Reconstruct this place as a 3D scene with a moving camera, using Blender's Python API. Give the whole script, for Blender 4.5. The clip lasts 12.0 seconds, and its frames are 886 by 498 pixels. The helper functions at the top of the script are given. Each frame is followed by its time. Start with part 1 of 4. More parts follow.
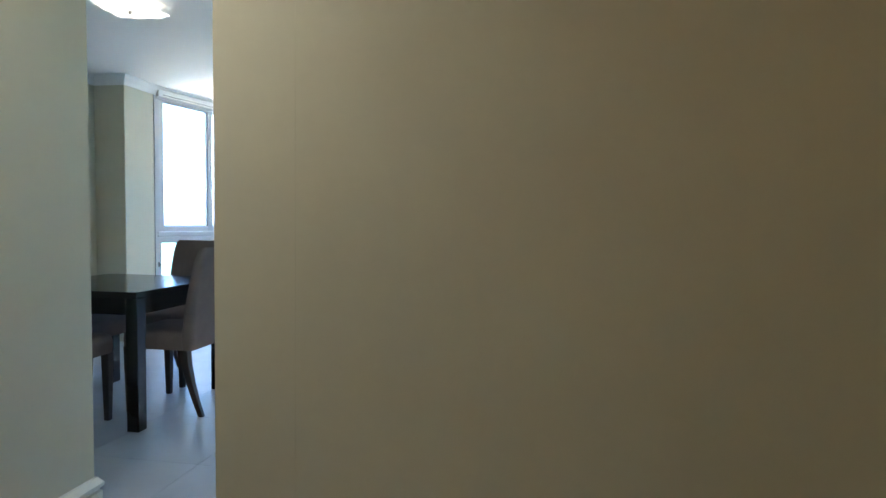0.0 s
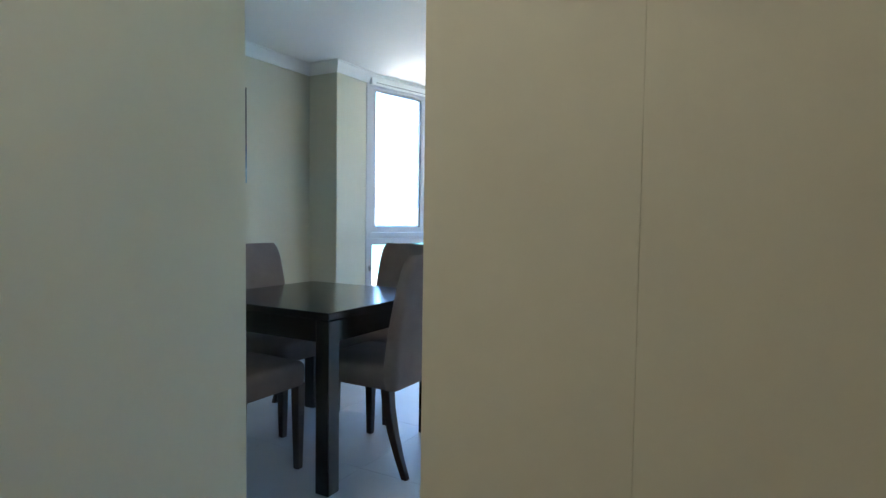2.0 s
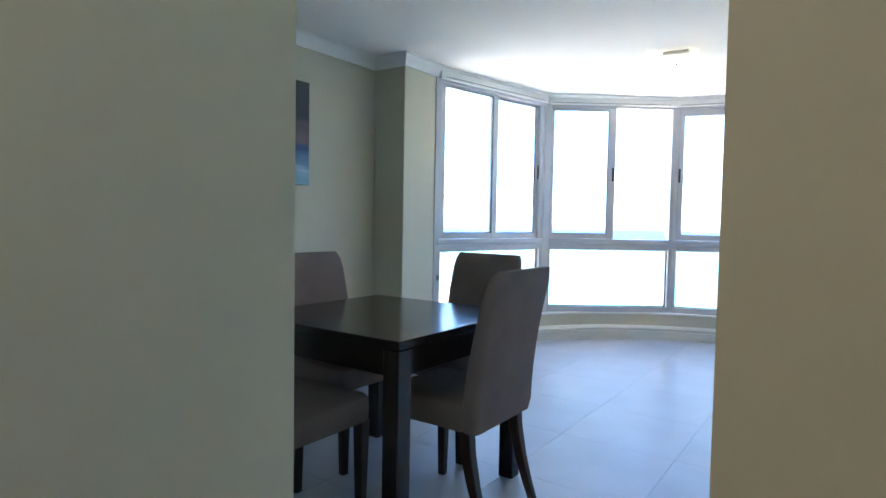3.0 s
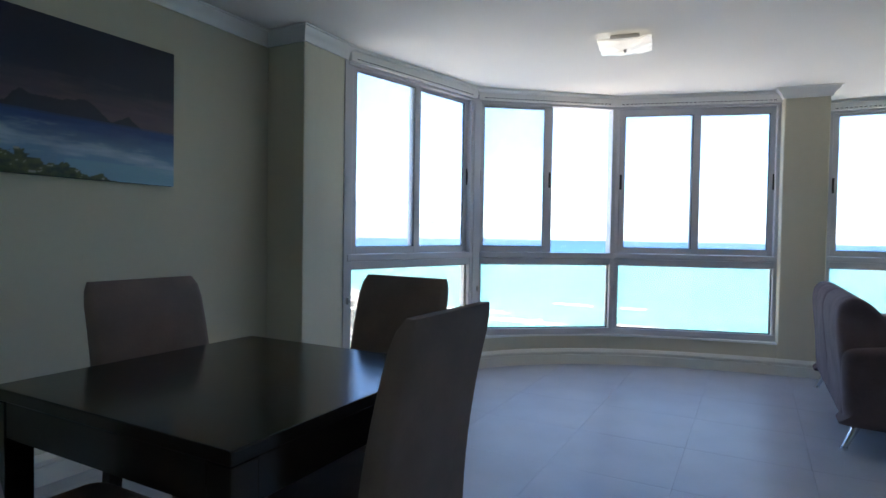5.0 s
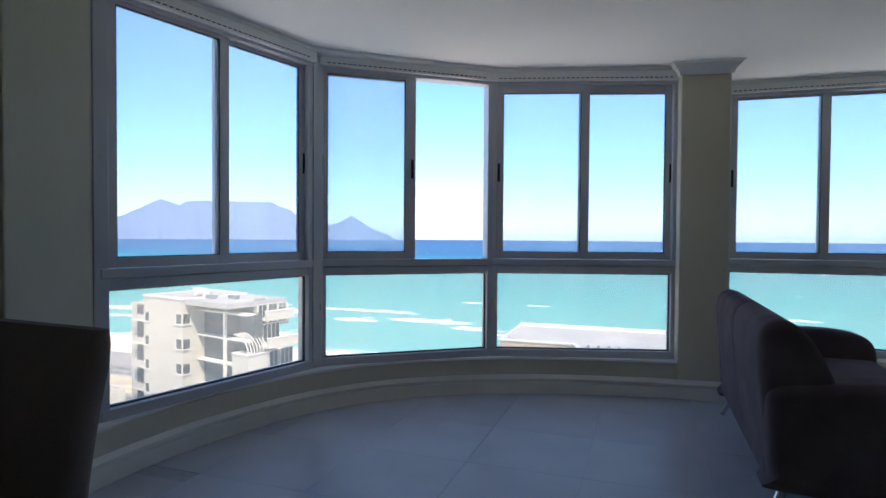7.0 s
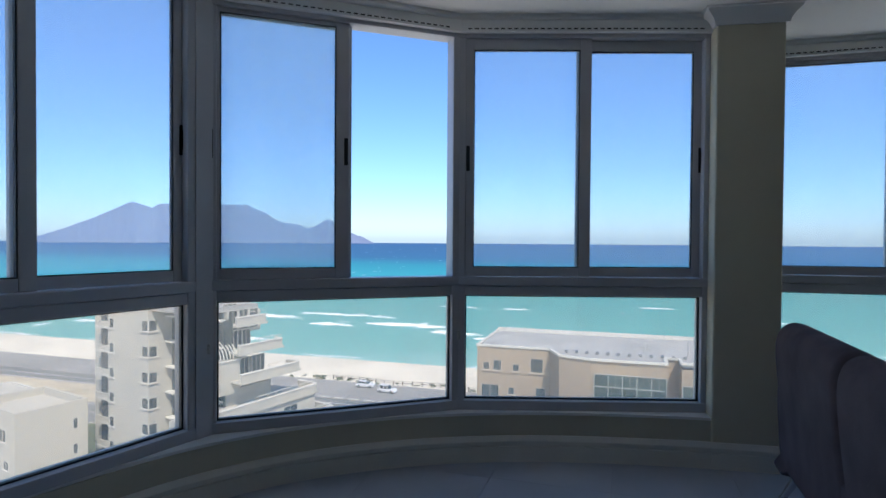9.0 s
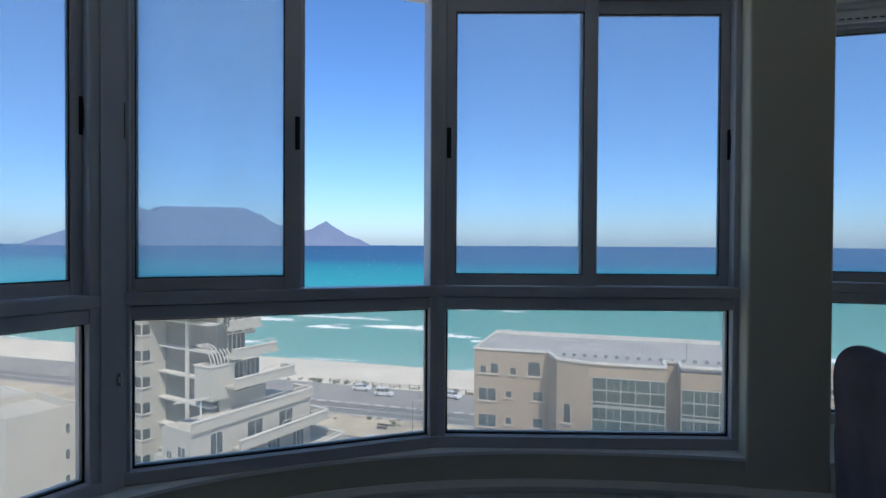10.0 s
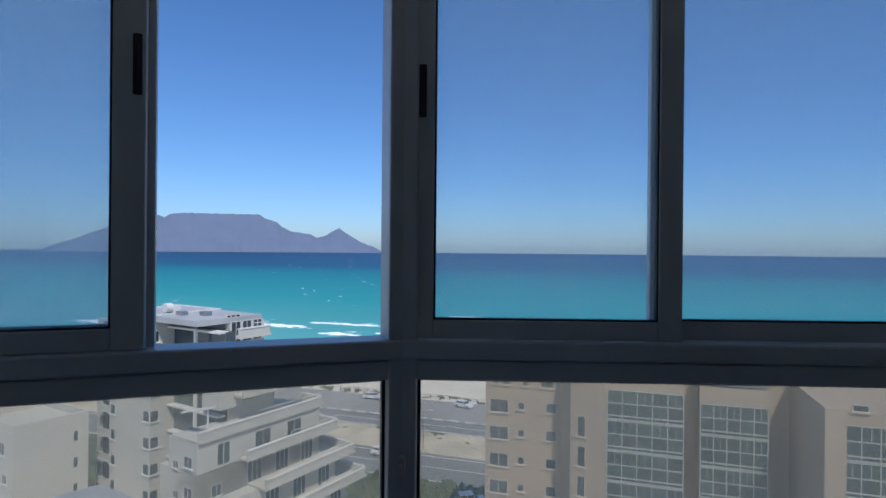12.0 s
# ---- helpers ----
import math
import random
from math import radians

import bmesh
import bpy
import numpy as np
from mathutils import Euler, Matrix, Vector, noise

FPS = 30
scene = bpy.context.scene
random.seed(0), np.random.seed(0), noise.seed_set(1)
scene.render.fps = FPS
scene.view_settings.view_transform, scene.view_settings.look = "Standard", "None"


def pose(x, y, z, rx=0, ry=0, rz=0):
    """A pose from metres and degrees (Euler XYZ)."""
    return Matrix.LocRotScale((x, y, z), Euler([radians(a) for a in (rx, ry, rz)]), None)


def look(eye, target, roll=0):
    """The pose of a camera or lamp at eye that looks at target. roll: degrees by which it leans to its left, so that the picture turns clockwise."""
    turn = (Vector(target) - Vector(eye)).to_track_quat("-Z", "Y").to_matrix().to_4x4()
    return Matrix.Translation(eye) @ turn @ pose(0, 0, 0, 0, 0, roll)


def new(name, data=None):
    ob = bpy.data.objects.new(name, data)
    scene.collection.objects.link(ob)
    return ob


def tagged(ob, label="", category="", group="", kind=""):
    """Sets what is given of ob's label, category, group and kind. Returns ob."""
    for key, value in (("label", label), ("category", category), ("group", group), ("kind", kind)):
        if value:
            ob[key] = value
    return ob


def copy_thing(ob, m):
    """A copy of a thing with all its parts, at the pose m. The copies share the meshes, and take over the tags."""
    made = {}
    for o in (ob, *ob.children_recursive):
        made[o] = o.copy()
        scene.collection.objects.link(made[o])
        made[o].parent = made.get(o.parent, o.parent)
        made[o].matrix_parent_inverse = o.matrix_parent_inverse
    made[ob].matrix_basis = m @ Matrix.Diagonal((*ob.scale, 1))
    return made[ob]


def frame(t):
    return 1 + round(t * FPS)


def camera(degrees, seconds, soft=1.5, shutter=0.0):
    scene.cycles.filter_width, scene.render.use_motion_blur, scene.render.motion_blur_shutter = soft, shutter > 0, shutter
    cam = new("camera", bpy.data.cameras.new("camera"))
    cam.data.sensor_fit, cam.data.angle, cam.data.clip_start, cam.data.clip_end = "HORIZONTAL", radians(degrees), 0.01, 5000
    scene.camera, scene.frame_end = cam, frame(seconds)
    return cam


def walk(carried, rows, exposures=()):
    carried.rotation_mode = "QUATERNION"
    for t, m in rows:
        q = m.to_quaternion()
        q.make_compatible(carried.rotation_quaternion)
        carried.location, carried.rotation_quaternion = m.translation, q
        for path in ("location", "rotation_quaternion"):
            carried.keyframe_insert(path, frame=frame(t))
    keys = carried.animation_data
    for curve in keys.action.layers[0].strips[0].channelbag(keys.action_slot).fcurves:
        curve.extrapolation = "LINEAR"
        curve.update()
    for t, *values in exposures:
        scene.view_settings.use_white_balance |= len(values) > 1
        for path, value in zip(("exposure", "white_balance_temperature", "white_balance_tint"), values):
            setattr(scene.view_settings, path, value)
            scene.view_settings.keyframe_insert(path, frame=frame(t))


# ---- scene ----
cam = camera(75.0, 12.0)
PATH = [
    (0, (0.021, -0.998, 1.158), (0.568, 0.923, 1.062), 0.7),
    (0.5, (0.057, -0.685, 1.148), (0.53, 1.256, 1.053), 0.6),
    (1, (0.047, -0.388, 1.148), (0.347, 1.587, 1.053), 0.7),
    (1.5, (-0.029, -0.103, 1.141), (0.052, 1.894, 1.046), 0.9),
    (2, (-0.088, 0.114, 1.142), (-0.229, 2.107, 1.042), 0.8),
    (2.5, (-0.171, 0.341, 1.155), (-0.52, 2.308, 1.052), 1.0),
    (4.5, (-0.292, 1.088, 1.166), (-0.558, 3.07, 1.108), 0.9),
    (5, (-0.263, 1.34, 1.171), (-0.366, 3.337, 1.119), 0.9),
    (5.5, (-0.175, 1.573, 1.163), (-0.124, 3.572, 1.117), 0.8),
    (6, (-0.044, 1.842, 1.184), (0.077, 3.838, 1.137), 0.6),
    (6.5, (0.037, 2.159, 1.191), (0.217, 4.151, 1.145), 0.6),
    (7, (0.207, 2.406, 1.19), (0.416, 4.394, 1.144), 0.4),
    (9, (0.494, 3.589, 1.224), (0.78, 5.568, 1.19), 0.4),
    (9.5, (0.594, 3.86, 1.21), (0.884, 5.839, 1.18), 0.4),
    (10, (0.672, 4.132, 1.221), (0.967, 6.11, 1.195), 0.3),
    (10.5, (0.782, 4.404, 1.231), (1.077, 6.382, 1.206), 0.4),
    (11, (0.849, 4.678, 1.237), (1.136, 6.657, 1.216), 0.4),
    (11.5, (0.892, 4.964, 1.26), (1.172, 6.945, 1.248), 0.4),
    (12, (0.953, 5.24, 1.258), (1.205, 7.224, 1.257), 0.5),
]
EXPO = [(0, 3.95, 6300, 10), (1.0, 4.1, 6250, 10), (1.5, 3.95, 6200, 10), (2.5, 3.75, 6300, 11), (4.5, 2.65, 6450, 14), (5.5, 2.1, 6400, 15), (6.5, 1.55, 6250, 15),
        (7.2, 1.15, 6200, 15), (9, 0.6, 5900, 12), (10, 0.2, 5700, 10), (12, -0.3, 5600, 10)]
walk(cam, [(t, look(eye, target, roll)) for t, eye, target, roll in PATH], EXPO)

# ---------------------------------------------------------------- light
world = bpy.data.worlds.new("sky")
scene.world = world
world.use_nodes = True
wn = world.node_tree.nodes
sky = wn.new("ShaderNodeTexSky")
sky.sky_type = "NISHITA"
sky.sun_disc = False
SUN_EL, SUN_AZ = radians(54), radians(170)      # azimuth clockwise from +y
sky.sun_elevation, sky.sun_rotation = SUN_EL, SUN_AZ
sky.air_density, sky.dust_density, sky.ozone_density = 0.95, 0.55, 10.0
world.node_tree.links.new(sky.outputs[0], wn["Background"].inputs[0])
wn["Background"].inputs[1].default_value = 0.148
sun = new("sun", bpy.data.lights.new("sun", "SUN"))
sun.data.energy, sun.data.angle, sun.data.color = 4.2, radians(0.5), (1.0, 0.91, 0.78)
sv = Vector((math.sin(SUN_AZ) * math.cos(SUN_EL), math.cos(SUN_AZ) * math.cos(SUN_EL), math.sin(SUN_EL)))
sun.matrix_world = look(sv * 50, (0, 0, 0))

# ---------------------------------------------------------------- materials


def mat(name, color, rough=0.6, metal=0.0, vary=0.12, scale=6.0, bump=0.0, bump_scale=60.0, island=0.0, spec=0.5, fine=0.0):
    """A surface with two scales of colour variation and fine relief."""
    m = bpy.data.materials.new(name)
    m.use_nodes = True
    n, l = m.node_tree.nodes, m.node_tree.links
    b = n["Principled BSDF"]
    b.inputs["Roughness"].default_value, b.inputs["Metallic"].default_value = rough, metal
    b.inputs["Specular IOR Level"].default_value = spec
    tc = n.new("ShaderNodeTexCoord")
    big = n.new("ShaderNodeTexNoise")
    big.inputs["Scale"].default_value, big.inputs["Detail"].default_value = scale, 6
    l.new(tc.outputs["Object"], big.inputs["Vector"])
    ramp = n.new("ShaderNodeValToRGB")
    lo = [max(0, c * (1 - vary)) for c in color]
    hi = [min(1, c * (1 + vary)) for c in color]
    ramp.color_ramp.elements[0].position, ramp.color_ramp.elements[1].position = 0.3, 0.7
    ramp.color_ramp.elements[0].color, ramp.color_ramp.elements[1].color = (*lo, 1), (*hi, 1)
    l.new(big.outputs[0], ramp.inputs[0])
    out = ramp.outputs[0]
    if island or fine:
        hsv = n.new("ShaderNodeHueSaturation")
        l.new(out, hsv.inputs["Color"])
        mr = n.new("ShaderNodeMapRange")
        if island:
            src = n.new("ShaderNodeObjectInfo").outputs["Random"]
            k = island
        else:
            ng = n.new("ShaderNodeTexNoise")
            ng.inputs["Scale"].default_value, ng.inputs["Detail"].default_value = scale * 14, 4
            l.new(tc.outputs["Object"], ng.inputs["Vector"])
            src, k = ng.outputs[0], fine
        mr.inputs[3].default_value, mr.inputs[4].default_value = 1 - k, 1 + k
        l.new(src, mr.inputs[0])
        l.new(mr.outputs[0], hsv.inputs["Value"])
        out = hsv.outputs[0]
    l.new(out, b.inputs["Base Color"])
    if bump:
        fn = n.new("ShaderNodeTexNoise")
        fn.inputs["Scale"].default_value, fn.inputs["Detail"].default_value = bump_scale, 5
        l.new(tc.outputs["Object"], fn.inputs["Vector"])
        bp = n.new("ShaderNodeBump")
        bp.inputs["Strength"].default_value, bp.inputs["Distance"].default_value = bump, 0.01
        l.new(fn.outputs[0], bp.inputs["Height"])
        l.new(bp.outputs[0], b.inputs["Normal"])
    return m


def glass_mat(name, tint, veil, veil_color=(0.8, 0.82, 0.8)):
    """A thin pane: clear, with a gloss and a film of salt dust, whose tint can carry scattered skylight."""
    m = bpy.data.materials.new(name)
    m.use_nodes = True
    n, l = m.node_tree.nodes, m.node_tree.links
    n.remove(n["Principled BSDF"])
    tr, gl, df = n.new("ShaderNodeBsdfTransparent"), n.new("ShaderNodeBsdfGlossy"), n.new("ShaderNodeBsdfTranslucent")
    tr.inputs[0].default_value = (*tint, 1)
    gl.inputs["Roughness"].default_value = 0.03
    df.inputs[0].default_value = (*veil_color, 1)
    tc, no, mr = n.new("ShaderNodeTexCoord"), n.new("ShaderNodeTexNoise"), n.new("ShaderNodeMapRange")
    no.inputs["Scale"].default_value, no.inputs["Detail"].default_value = 3.0, 8
    l.new(tc.outputs["Object"], no.inputs["Vector"])
    mr.inputs[1].default_value, mr.inputs[2].default_value = 0.3, 0.75
    mr.inputs[3].default_value, mr.inputs[4].default_value = veil * 0.85, veil * 1.15
    l.new(no.outputs[0], mr.inputs[0])
    a, b, lw = n.new("ShaderNodeMixShader"), n.new("ShaderNodeMixShader"), n.new("ShaderNodeLayerWeight")
    lw.inputs[0].default_value = 0.5
    pw5 = n.new("ShaderNodeMath")
    pw5.operation = "POWER"
    pw5.inputs[1].default_value = 5.0
    l.new(lw.outputs["Facing"], pw5.inputs[0])
    fr = n.new("ShaderNodeMapRange")
    fr.inputs[3].default_value, fr.inputs[4].default_value = 0.03, 0.8
    l.new(pw5.outputs[0], fr.inputs[0])
    l.new(mr.outputs[0], a.inputs[0])
    l.new(tr.outputs[0], a.inputs[1])
    l.new(df.outputs[0], a.inputs[2])
    l.new(fr.outputs[0], b.inputs[0])
    l.new(a.outputs[0], b.inputs[1])
    l.new(gl.outputs[0], b.inputs[2])
    l.new(b.outputs[0], n["Material Output"].inputs[0])
    return m


def glow_mat(name, color, strength):
    m = bpy.data.materials.new(name)
    m.use_nodes = True
    b = m.node_tree.nodes["Principled BSDF"]
    b.inputs["Base Color"].default_value = (0.85, 0.85, 0.8, 1)
    b.inputs["Roughness"].default_value = 0.25
    b.inputs["Emission Color"].default_value = (*color, 1)
    b.inputs["Emission Strength"].default_value = strength
    return m


M_WALL = mat("wall_paint", (0.58, 0.54, 0.415), 0.75, vary=0.03, scale=1.6, bump=0.035, bump_scale=70, fine=0.02)
M_CEIL = mat("ceiling_paint", (0.8, 0.79, 0.76), 0.85, vary=0.02, scale=1.2, bump=0.06, bump_scale=60)
M_TRIM = mat("white_trim", (0.8, 0.8, 0.78), 0.45, vary=0.03, scale=4)
M_SKIRT = mat("cream_skirting_paint", (0.72, 0.70, 0.63), 0.45, vary=0.04, scale=4, fine=0.02)
M_TILE = mat("floor_tile", (0.385, 0.40, 0.435), 0.36, vary=0.07, scale=3.0, bump=0.04, bump_scale=25, island=0.02)
M_GROUT = mat("grout", (0.37, 0.38, 0.41), 0.9, vary=0.1, scale=20)
M_ALU = mat("white_aluminium", (0.51, 0.51, 0.54), 0.35, vary=0.03, scale=5)
M_SEAL = mat("black_seal", (0.02, 0.02, 0.022), 0.6, vary=0.1)
# pale blue paints scattered skylight into the salt film of the upper panes
M_GLASS = glass_mat("window_glass", (0.93, 0.95, 0.96), 0.145, (0.74, 0.90, 1.0))
M_GLASS_LOW = glass_mat("salty_glass", (0.93, 0.91, 0.86), 0.17, (0.95, 0.87, 0.72))
M_DARKWOOD = mat("dark_stained_wood", (0.018, 0.013, 0.011), 0.17, vary=0.3, scale=3, bump=0.012, bump_scale=40)
M_LEG = mat("chair_leg_wood", (0.035, 0.018, 0.012), 0.4, vary=0.3, scale=8)
M_FABRIC = mat("taupe_suede", (0.215, 0.165, 0.148), 0.95, vary=0.10, scale=7, bump=0.25, bump_scale=220, spec=0.15, fine=0.06)
M_SOFA = mat("brown_microfibre", (0.125, 0.090, 0.092), 0.9, vary=0.22, scale=5, bump=0.25, bump_scale=180, spec=0.2, fine=0.08)
M_CHROME = mat("chrome", (0.7, 0.7, 0.72), 0.12, metal=1.0, vary=0.02)
# weak emission stands in for daylight reflected by the frosted shades
M_LAMP = glow_mat("lamp_glass", (1.0, 0.94, 0.8), 0.10)
# glow of an added hall lamp, there only as fill light
M_FILL_HALL = glow_mat("hall_fill_glass", (1.0, 0.98, 0.89), 2.0)
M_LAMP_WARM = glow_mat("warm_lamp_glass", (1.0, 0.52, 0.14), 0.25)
M_STEEL = mat("brushed_steel", (0.5, 0.5, 0.5), 0.35, metal=1.0, vary=0.05)
M_BARS = mat("grey_green_bars", (0.38, 0.40, 0.37), 0.6, vary=0.08, scale=0.5)
M_BLDG = mat("cream_render", (0.52, 0.495, 0.43), 0.9, vary=0.06, scale=0.15, fine=0.04)
M_BLDG_R = mat("tan_render", (0.37, 0.295, 0.215), 0.9, vary=0.07, scale=0.12, fine=0.04)
M_SURROUND = mat("tan_window_surround", (0.50, 0.44, 0.35), 0.85, vary=0.06, scale=0.5)
M_COPING = mat("pale_coping", (0.66, 0.64, 0.58), 0.8, vary=0.05, scale=0.5)
M_ROOF = mat("grey_roof", (0.40, 0.40, 0.39), 0.9, vary=0.12, scale=0.2, fine=0.05)
M_FARGLASS = mat("far_window_glass", (0.06, 0.075, 0.08), 0.15, vary=0.25, scale=0.3, island=0.3)
M_GREENGLASS = mat("green_tinted_glass", (0.05, 0.075, 0.07), 0.25, vary=0.3, scale=0.35, island=0.35)
M_SAND = mat("beach_sand", (0.74, 0.68, 0.56), 0.95, vary=0.12, scale=0.05, fine=0.06)
M_VERGE = mat("dry_verge", (0.52, 0.45, 0.32), 0.95, vary=0.25, scale=0.12, fine=0.12)
M_ASPHALT = mat("asphalt", (0.31, 0.30, 0.28), 0.9, vary=0.12, scale=0.08, fine=0.08)
M_ROAD = mat("dark_asphalt", (0.20, 0.197, 0.185), 0.9, vary=0.12, scale=0.08, fine=0.08)
M_LINE = mat("road_paint", (0.7, 0.7, 0.68), 0.8, vary=0.1, scale=0.5)
M_GARDEN = mat("coastal_scrub", (0.09, 0.105, 0.05), 0.95, vary=0.45, scale=0.25, fine=0.2)
M_CAR = mat("white_car_paint", (0.78, 0.79, 0.8), 0.25, vary=0.02)
M_TYRE = mat("tyre_rubber", (0.02, 0.02, 0.02), 0.8, vary=0.1)
M_WOOD = mat("weathered_wood", (0.16, 0.12, 0.08), 0.9, vary=0.2, scale=2)
M_FOAM = mat("sea_foam", (0.86, 0.9, 0.9), 0.9, vary=0.08, scale=0.15)
M_MOUNT = mat("rock_with_haze_glow", (0.08, 0.085, 0.10), 1.0, vary=0.10, scale=0.006, fine=0.06, spec=0.0)

mb = M_MOUNT.node_tree.nodes["Principled BSDF"]          # lit air before the far mountain, put into its rock as a blue glow
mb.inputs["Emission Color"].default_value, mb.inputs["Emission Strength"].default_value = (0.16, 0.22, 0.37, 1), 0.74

# the sea: pale over sand by the shore, turquoise, then deep blue far out
M_SEA = bpy.data.materials.new("sea_water")
M_SEA.use_nodes = True
sn, sl = M_SEA.node_tree.nodes, M_SEA.node_tree.links
sb = sn["Principled BSDF"]
sb.inputs["Roughness"].default_value = 0.45
sb.inputs["Specular IOR Level"].default_value = 0.2
stc, ssep, sno = sn.new("ShaderNodeTexCoord"), sn.new("ShaderNodeSeparateXYZ"), sn.new("ShaderNodeTexNoise")
sl.new(stc.outputs["Object"], ssep.inputs[0])
sno.inputs["Scale"].default_value, sno.inputs["Detail"].default_value = 0.012, 7
sl.new(stc.outputs["Object"], sno.inputs["Vector"])
sadd = sn.new("ShaderNodeMath")
sadd.operation = "MULTIPLY_ADD"
sl.new(sno.outputs[0], sadd.inputs[0])
sadd.inputs[1].default_value = 120
sl.new(ssep.outputs[1], sadd.inputs[2])
slog = sn.new("ShaderNodeMath")
slog.operation = "LOGARITHM"
sl.new(sadd.outputs[0], slog.inputs[0])
slog.inputs[1].default_value = 10
smr = sn.new("ShaderNodeMapRange")
smr.inputs[1].default_value, smr.inputs[2].default_value = 2.3, 3.6
sl.new(slog.outputs[0], smr.inputs[0])
srp = sn.new("ShaderNodeValToRGB")
els = srp.color_ramp.elements
els[0].position, els[0].color = 0.0, (0.30, 0.52, 0.48, 1)
# far stop also carries a little horizon haze, mixed into the deep blue
els[1].position, els[1].color = 1.0, (0.016, 0.055, 0.13, 1)
for p, c in ((0.06, (0.15, 0.41, 0.37)), (0.25, (0.036, 0.30, 0.285)), (0.47, (0.010, 0.19, 0.215)), (0.57, (0.010, 0.075, 0.15))):
    e = els.new(p)
    e.color = (*c, 1)
sl.new(smr.outputs[0], srp.inputs[0])
cap, cmr, cmix = sn.new("ShaderNodeTexNoise"), sn.new("ShaderNodeMapRange"), sn.new("ShaderNodeMixRGB")
cmap = sn.new("ShaderNodeMapping")
cmap.inputs["Scale"].default_value = (0.05, 0.022, 1)
sl.new(stc.outputs["Object"], cmap.inputs["Vector"])
sl.new(cmap.outputs[0], cap.inputs["Vector"])
cap.inputs["Scale"].default_value, cap.inputs["Detail"].default_value = 1.6, 6
cmr.inputs[1].default_value, cmr.inputs[2].default_value = 0.70, 0.76
sl.new(cap.outputs[0], cmr.inputs[0])
sl.new(cmr.outputs[0], cmix.inputs[0])
sl.new(srp.outputs[0], cmix.inputs[1])
cmix.inputs[2].default_value = (0.75, 0.85, 0.86, 1)
sl.new(cmix.outputs[0], sb.inputs["Base Color"])

# ---------------------------------------------------------------- helpers
YAW = -25.3
ROOM = pose(0, 0, 0, 0, 0, YAW)          # the room's own axes: x across, y towards the sea
CEIL = 2.455


def box(bm, x0, x1, y0, y1, z0, z1, bevel=0.0, m=None):
    vs = [bm.verts.new((x, y, z)) for z in (z0, z1) for x, y in ((x0, y0), (x1, y0), (x1, y1), (x0, y1))]
    fs = [bm.faces.new([vs[i] for i in f]) for f in ((3, 2, 1, 0), (4, 5, 6, 7), (0, 1, 5, 4), (1, 2, 6, 5), (2, 3, 7, 6), (3, 0, 4, 7))]
    if bevel:
        es = list({e for f in fs for e in f.edges})
        r = bmesh.ops.bevel(bm, geom=es, offset=bevel, segments=2, affect="EDGES", profile=0.5)
        vs = list({v for f in r["faces"] for v in f.verts} | {v for v in vs if v.is_valid})
    if m is not None:
        for v in vs:
            v.co = m @ v.co
    return bm


def boxed(*a, **k):
    return box(bmesh.new(), *a, **k)


def prism(bm, outline, z0, z1):
    lo = [bm.verts.new((x, y, z0)) for x, y in outline]
    hi = [bm.verts.new((x, y, z1)) for x, y in outline]
    n = len(lo)
    bm.faces.new(lo[::-1])
    bm.faces.new(hi)
    for i in range(n):
        bm.faces.new((lo[i], lo[(i + 1) % n], hi[(i + 1) % n], hi[i]))
    bmesh.ops.recalc_face_normals(bm, faces=bm.faces)
    return bm


def loft(bm, rings, caps=True, tidy=True):
    rs = [[bm.verts.new(p) for p in r] for r in rings]
    n = len(rs[0])
    for a, b in zip(rs, rs[1:]):
        for i in range(n):
            bm.faces.new((a[i], a[(i + 1) % n], b[(i + 1) % n], b[i]))
    if caps:
        bm.faces.new(rs[0][::-1])
        bm.faces.new(rs[-1])
    if tidy:
        bmesh.ops.recalc_face_normals(bm, faces=bm.faces)
    return bm


def rrect(cx, cy, w, d, r, k=4):
    """A rounded rectangle, counter-clockwise."""
    pts = []
    for sx, sy, a0 in ((1, 1, 0), (-1, 1, 90), (-1, -1, 180), (1, -1, 270)):
        for i in range(k + 1):
            a = radians(a0 + 90 * i / k)
            pts.append((cx + sx * (w / 2 - r) + r * math.cos(a), cy + sy * (d / 2 - r) + r * math.sin(a)))
    return pts


def tube(bm, p, q, r0, r1, n=10):
    p, q = Vector(p), Vector(q)
    rot = (q - p).to_track_quat("Z", "Y")
    rings = []
    for c, r in ((p, r0), (q, r1)):
        rings.append([c + rot @ Vector((r * math.cos(2 * math.pi * i / n), r * math.sin(2 * math.pi * i / n), 0)) for i in range(n)])
    return loft(bm, rings)


def sweep(bm, path, profile, closed=False):
    """Sweep a profile of (out, up) pairs along a flat path; out is to the right of the way."""
    rings = []
    n = len(path)
    for i in range(n):
        p = Vector((*path[i], 0))
        d0 = (p - Vector((*path[i - 1], 0))).normalized() if i else None
        d1 = (Vector((*path[i + 1], 0)) - p).normalized() if i < n - 1 else None
        d0, d1 = d0 or d1, d1 or d0
        n0, n1 = Vector((d0.y, -d0.x, 0)), Vector((d1.y, -d1.x, 0))
        m = (n0 + n1).normalized()
        k = 1 / max(0.3, m.dot(n0))
        rings.append([p + m * (o * k) + Vector((0, 0, z)) for o, z in profile])
    return loft(bm, rings)


def smooth(ob, angle=40):
    me = ob.data
    for p in me.polygons:
        p.use_smooth = True
    me.set_sharp_from_angle(angle=radians(angle))
    return ob


def mesh_of(name, bm, material):
    me = bpy.data.meshes.new(name)
    bm.to_mesh(me)
    bm.free()
    me.materials.append(material)
    return me


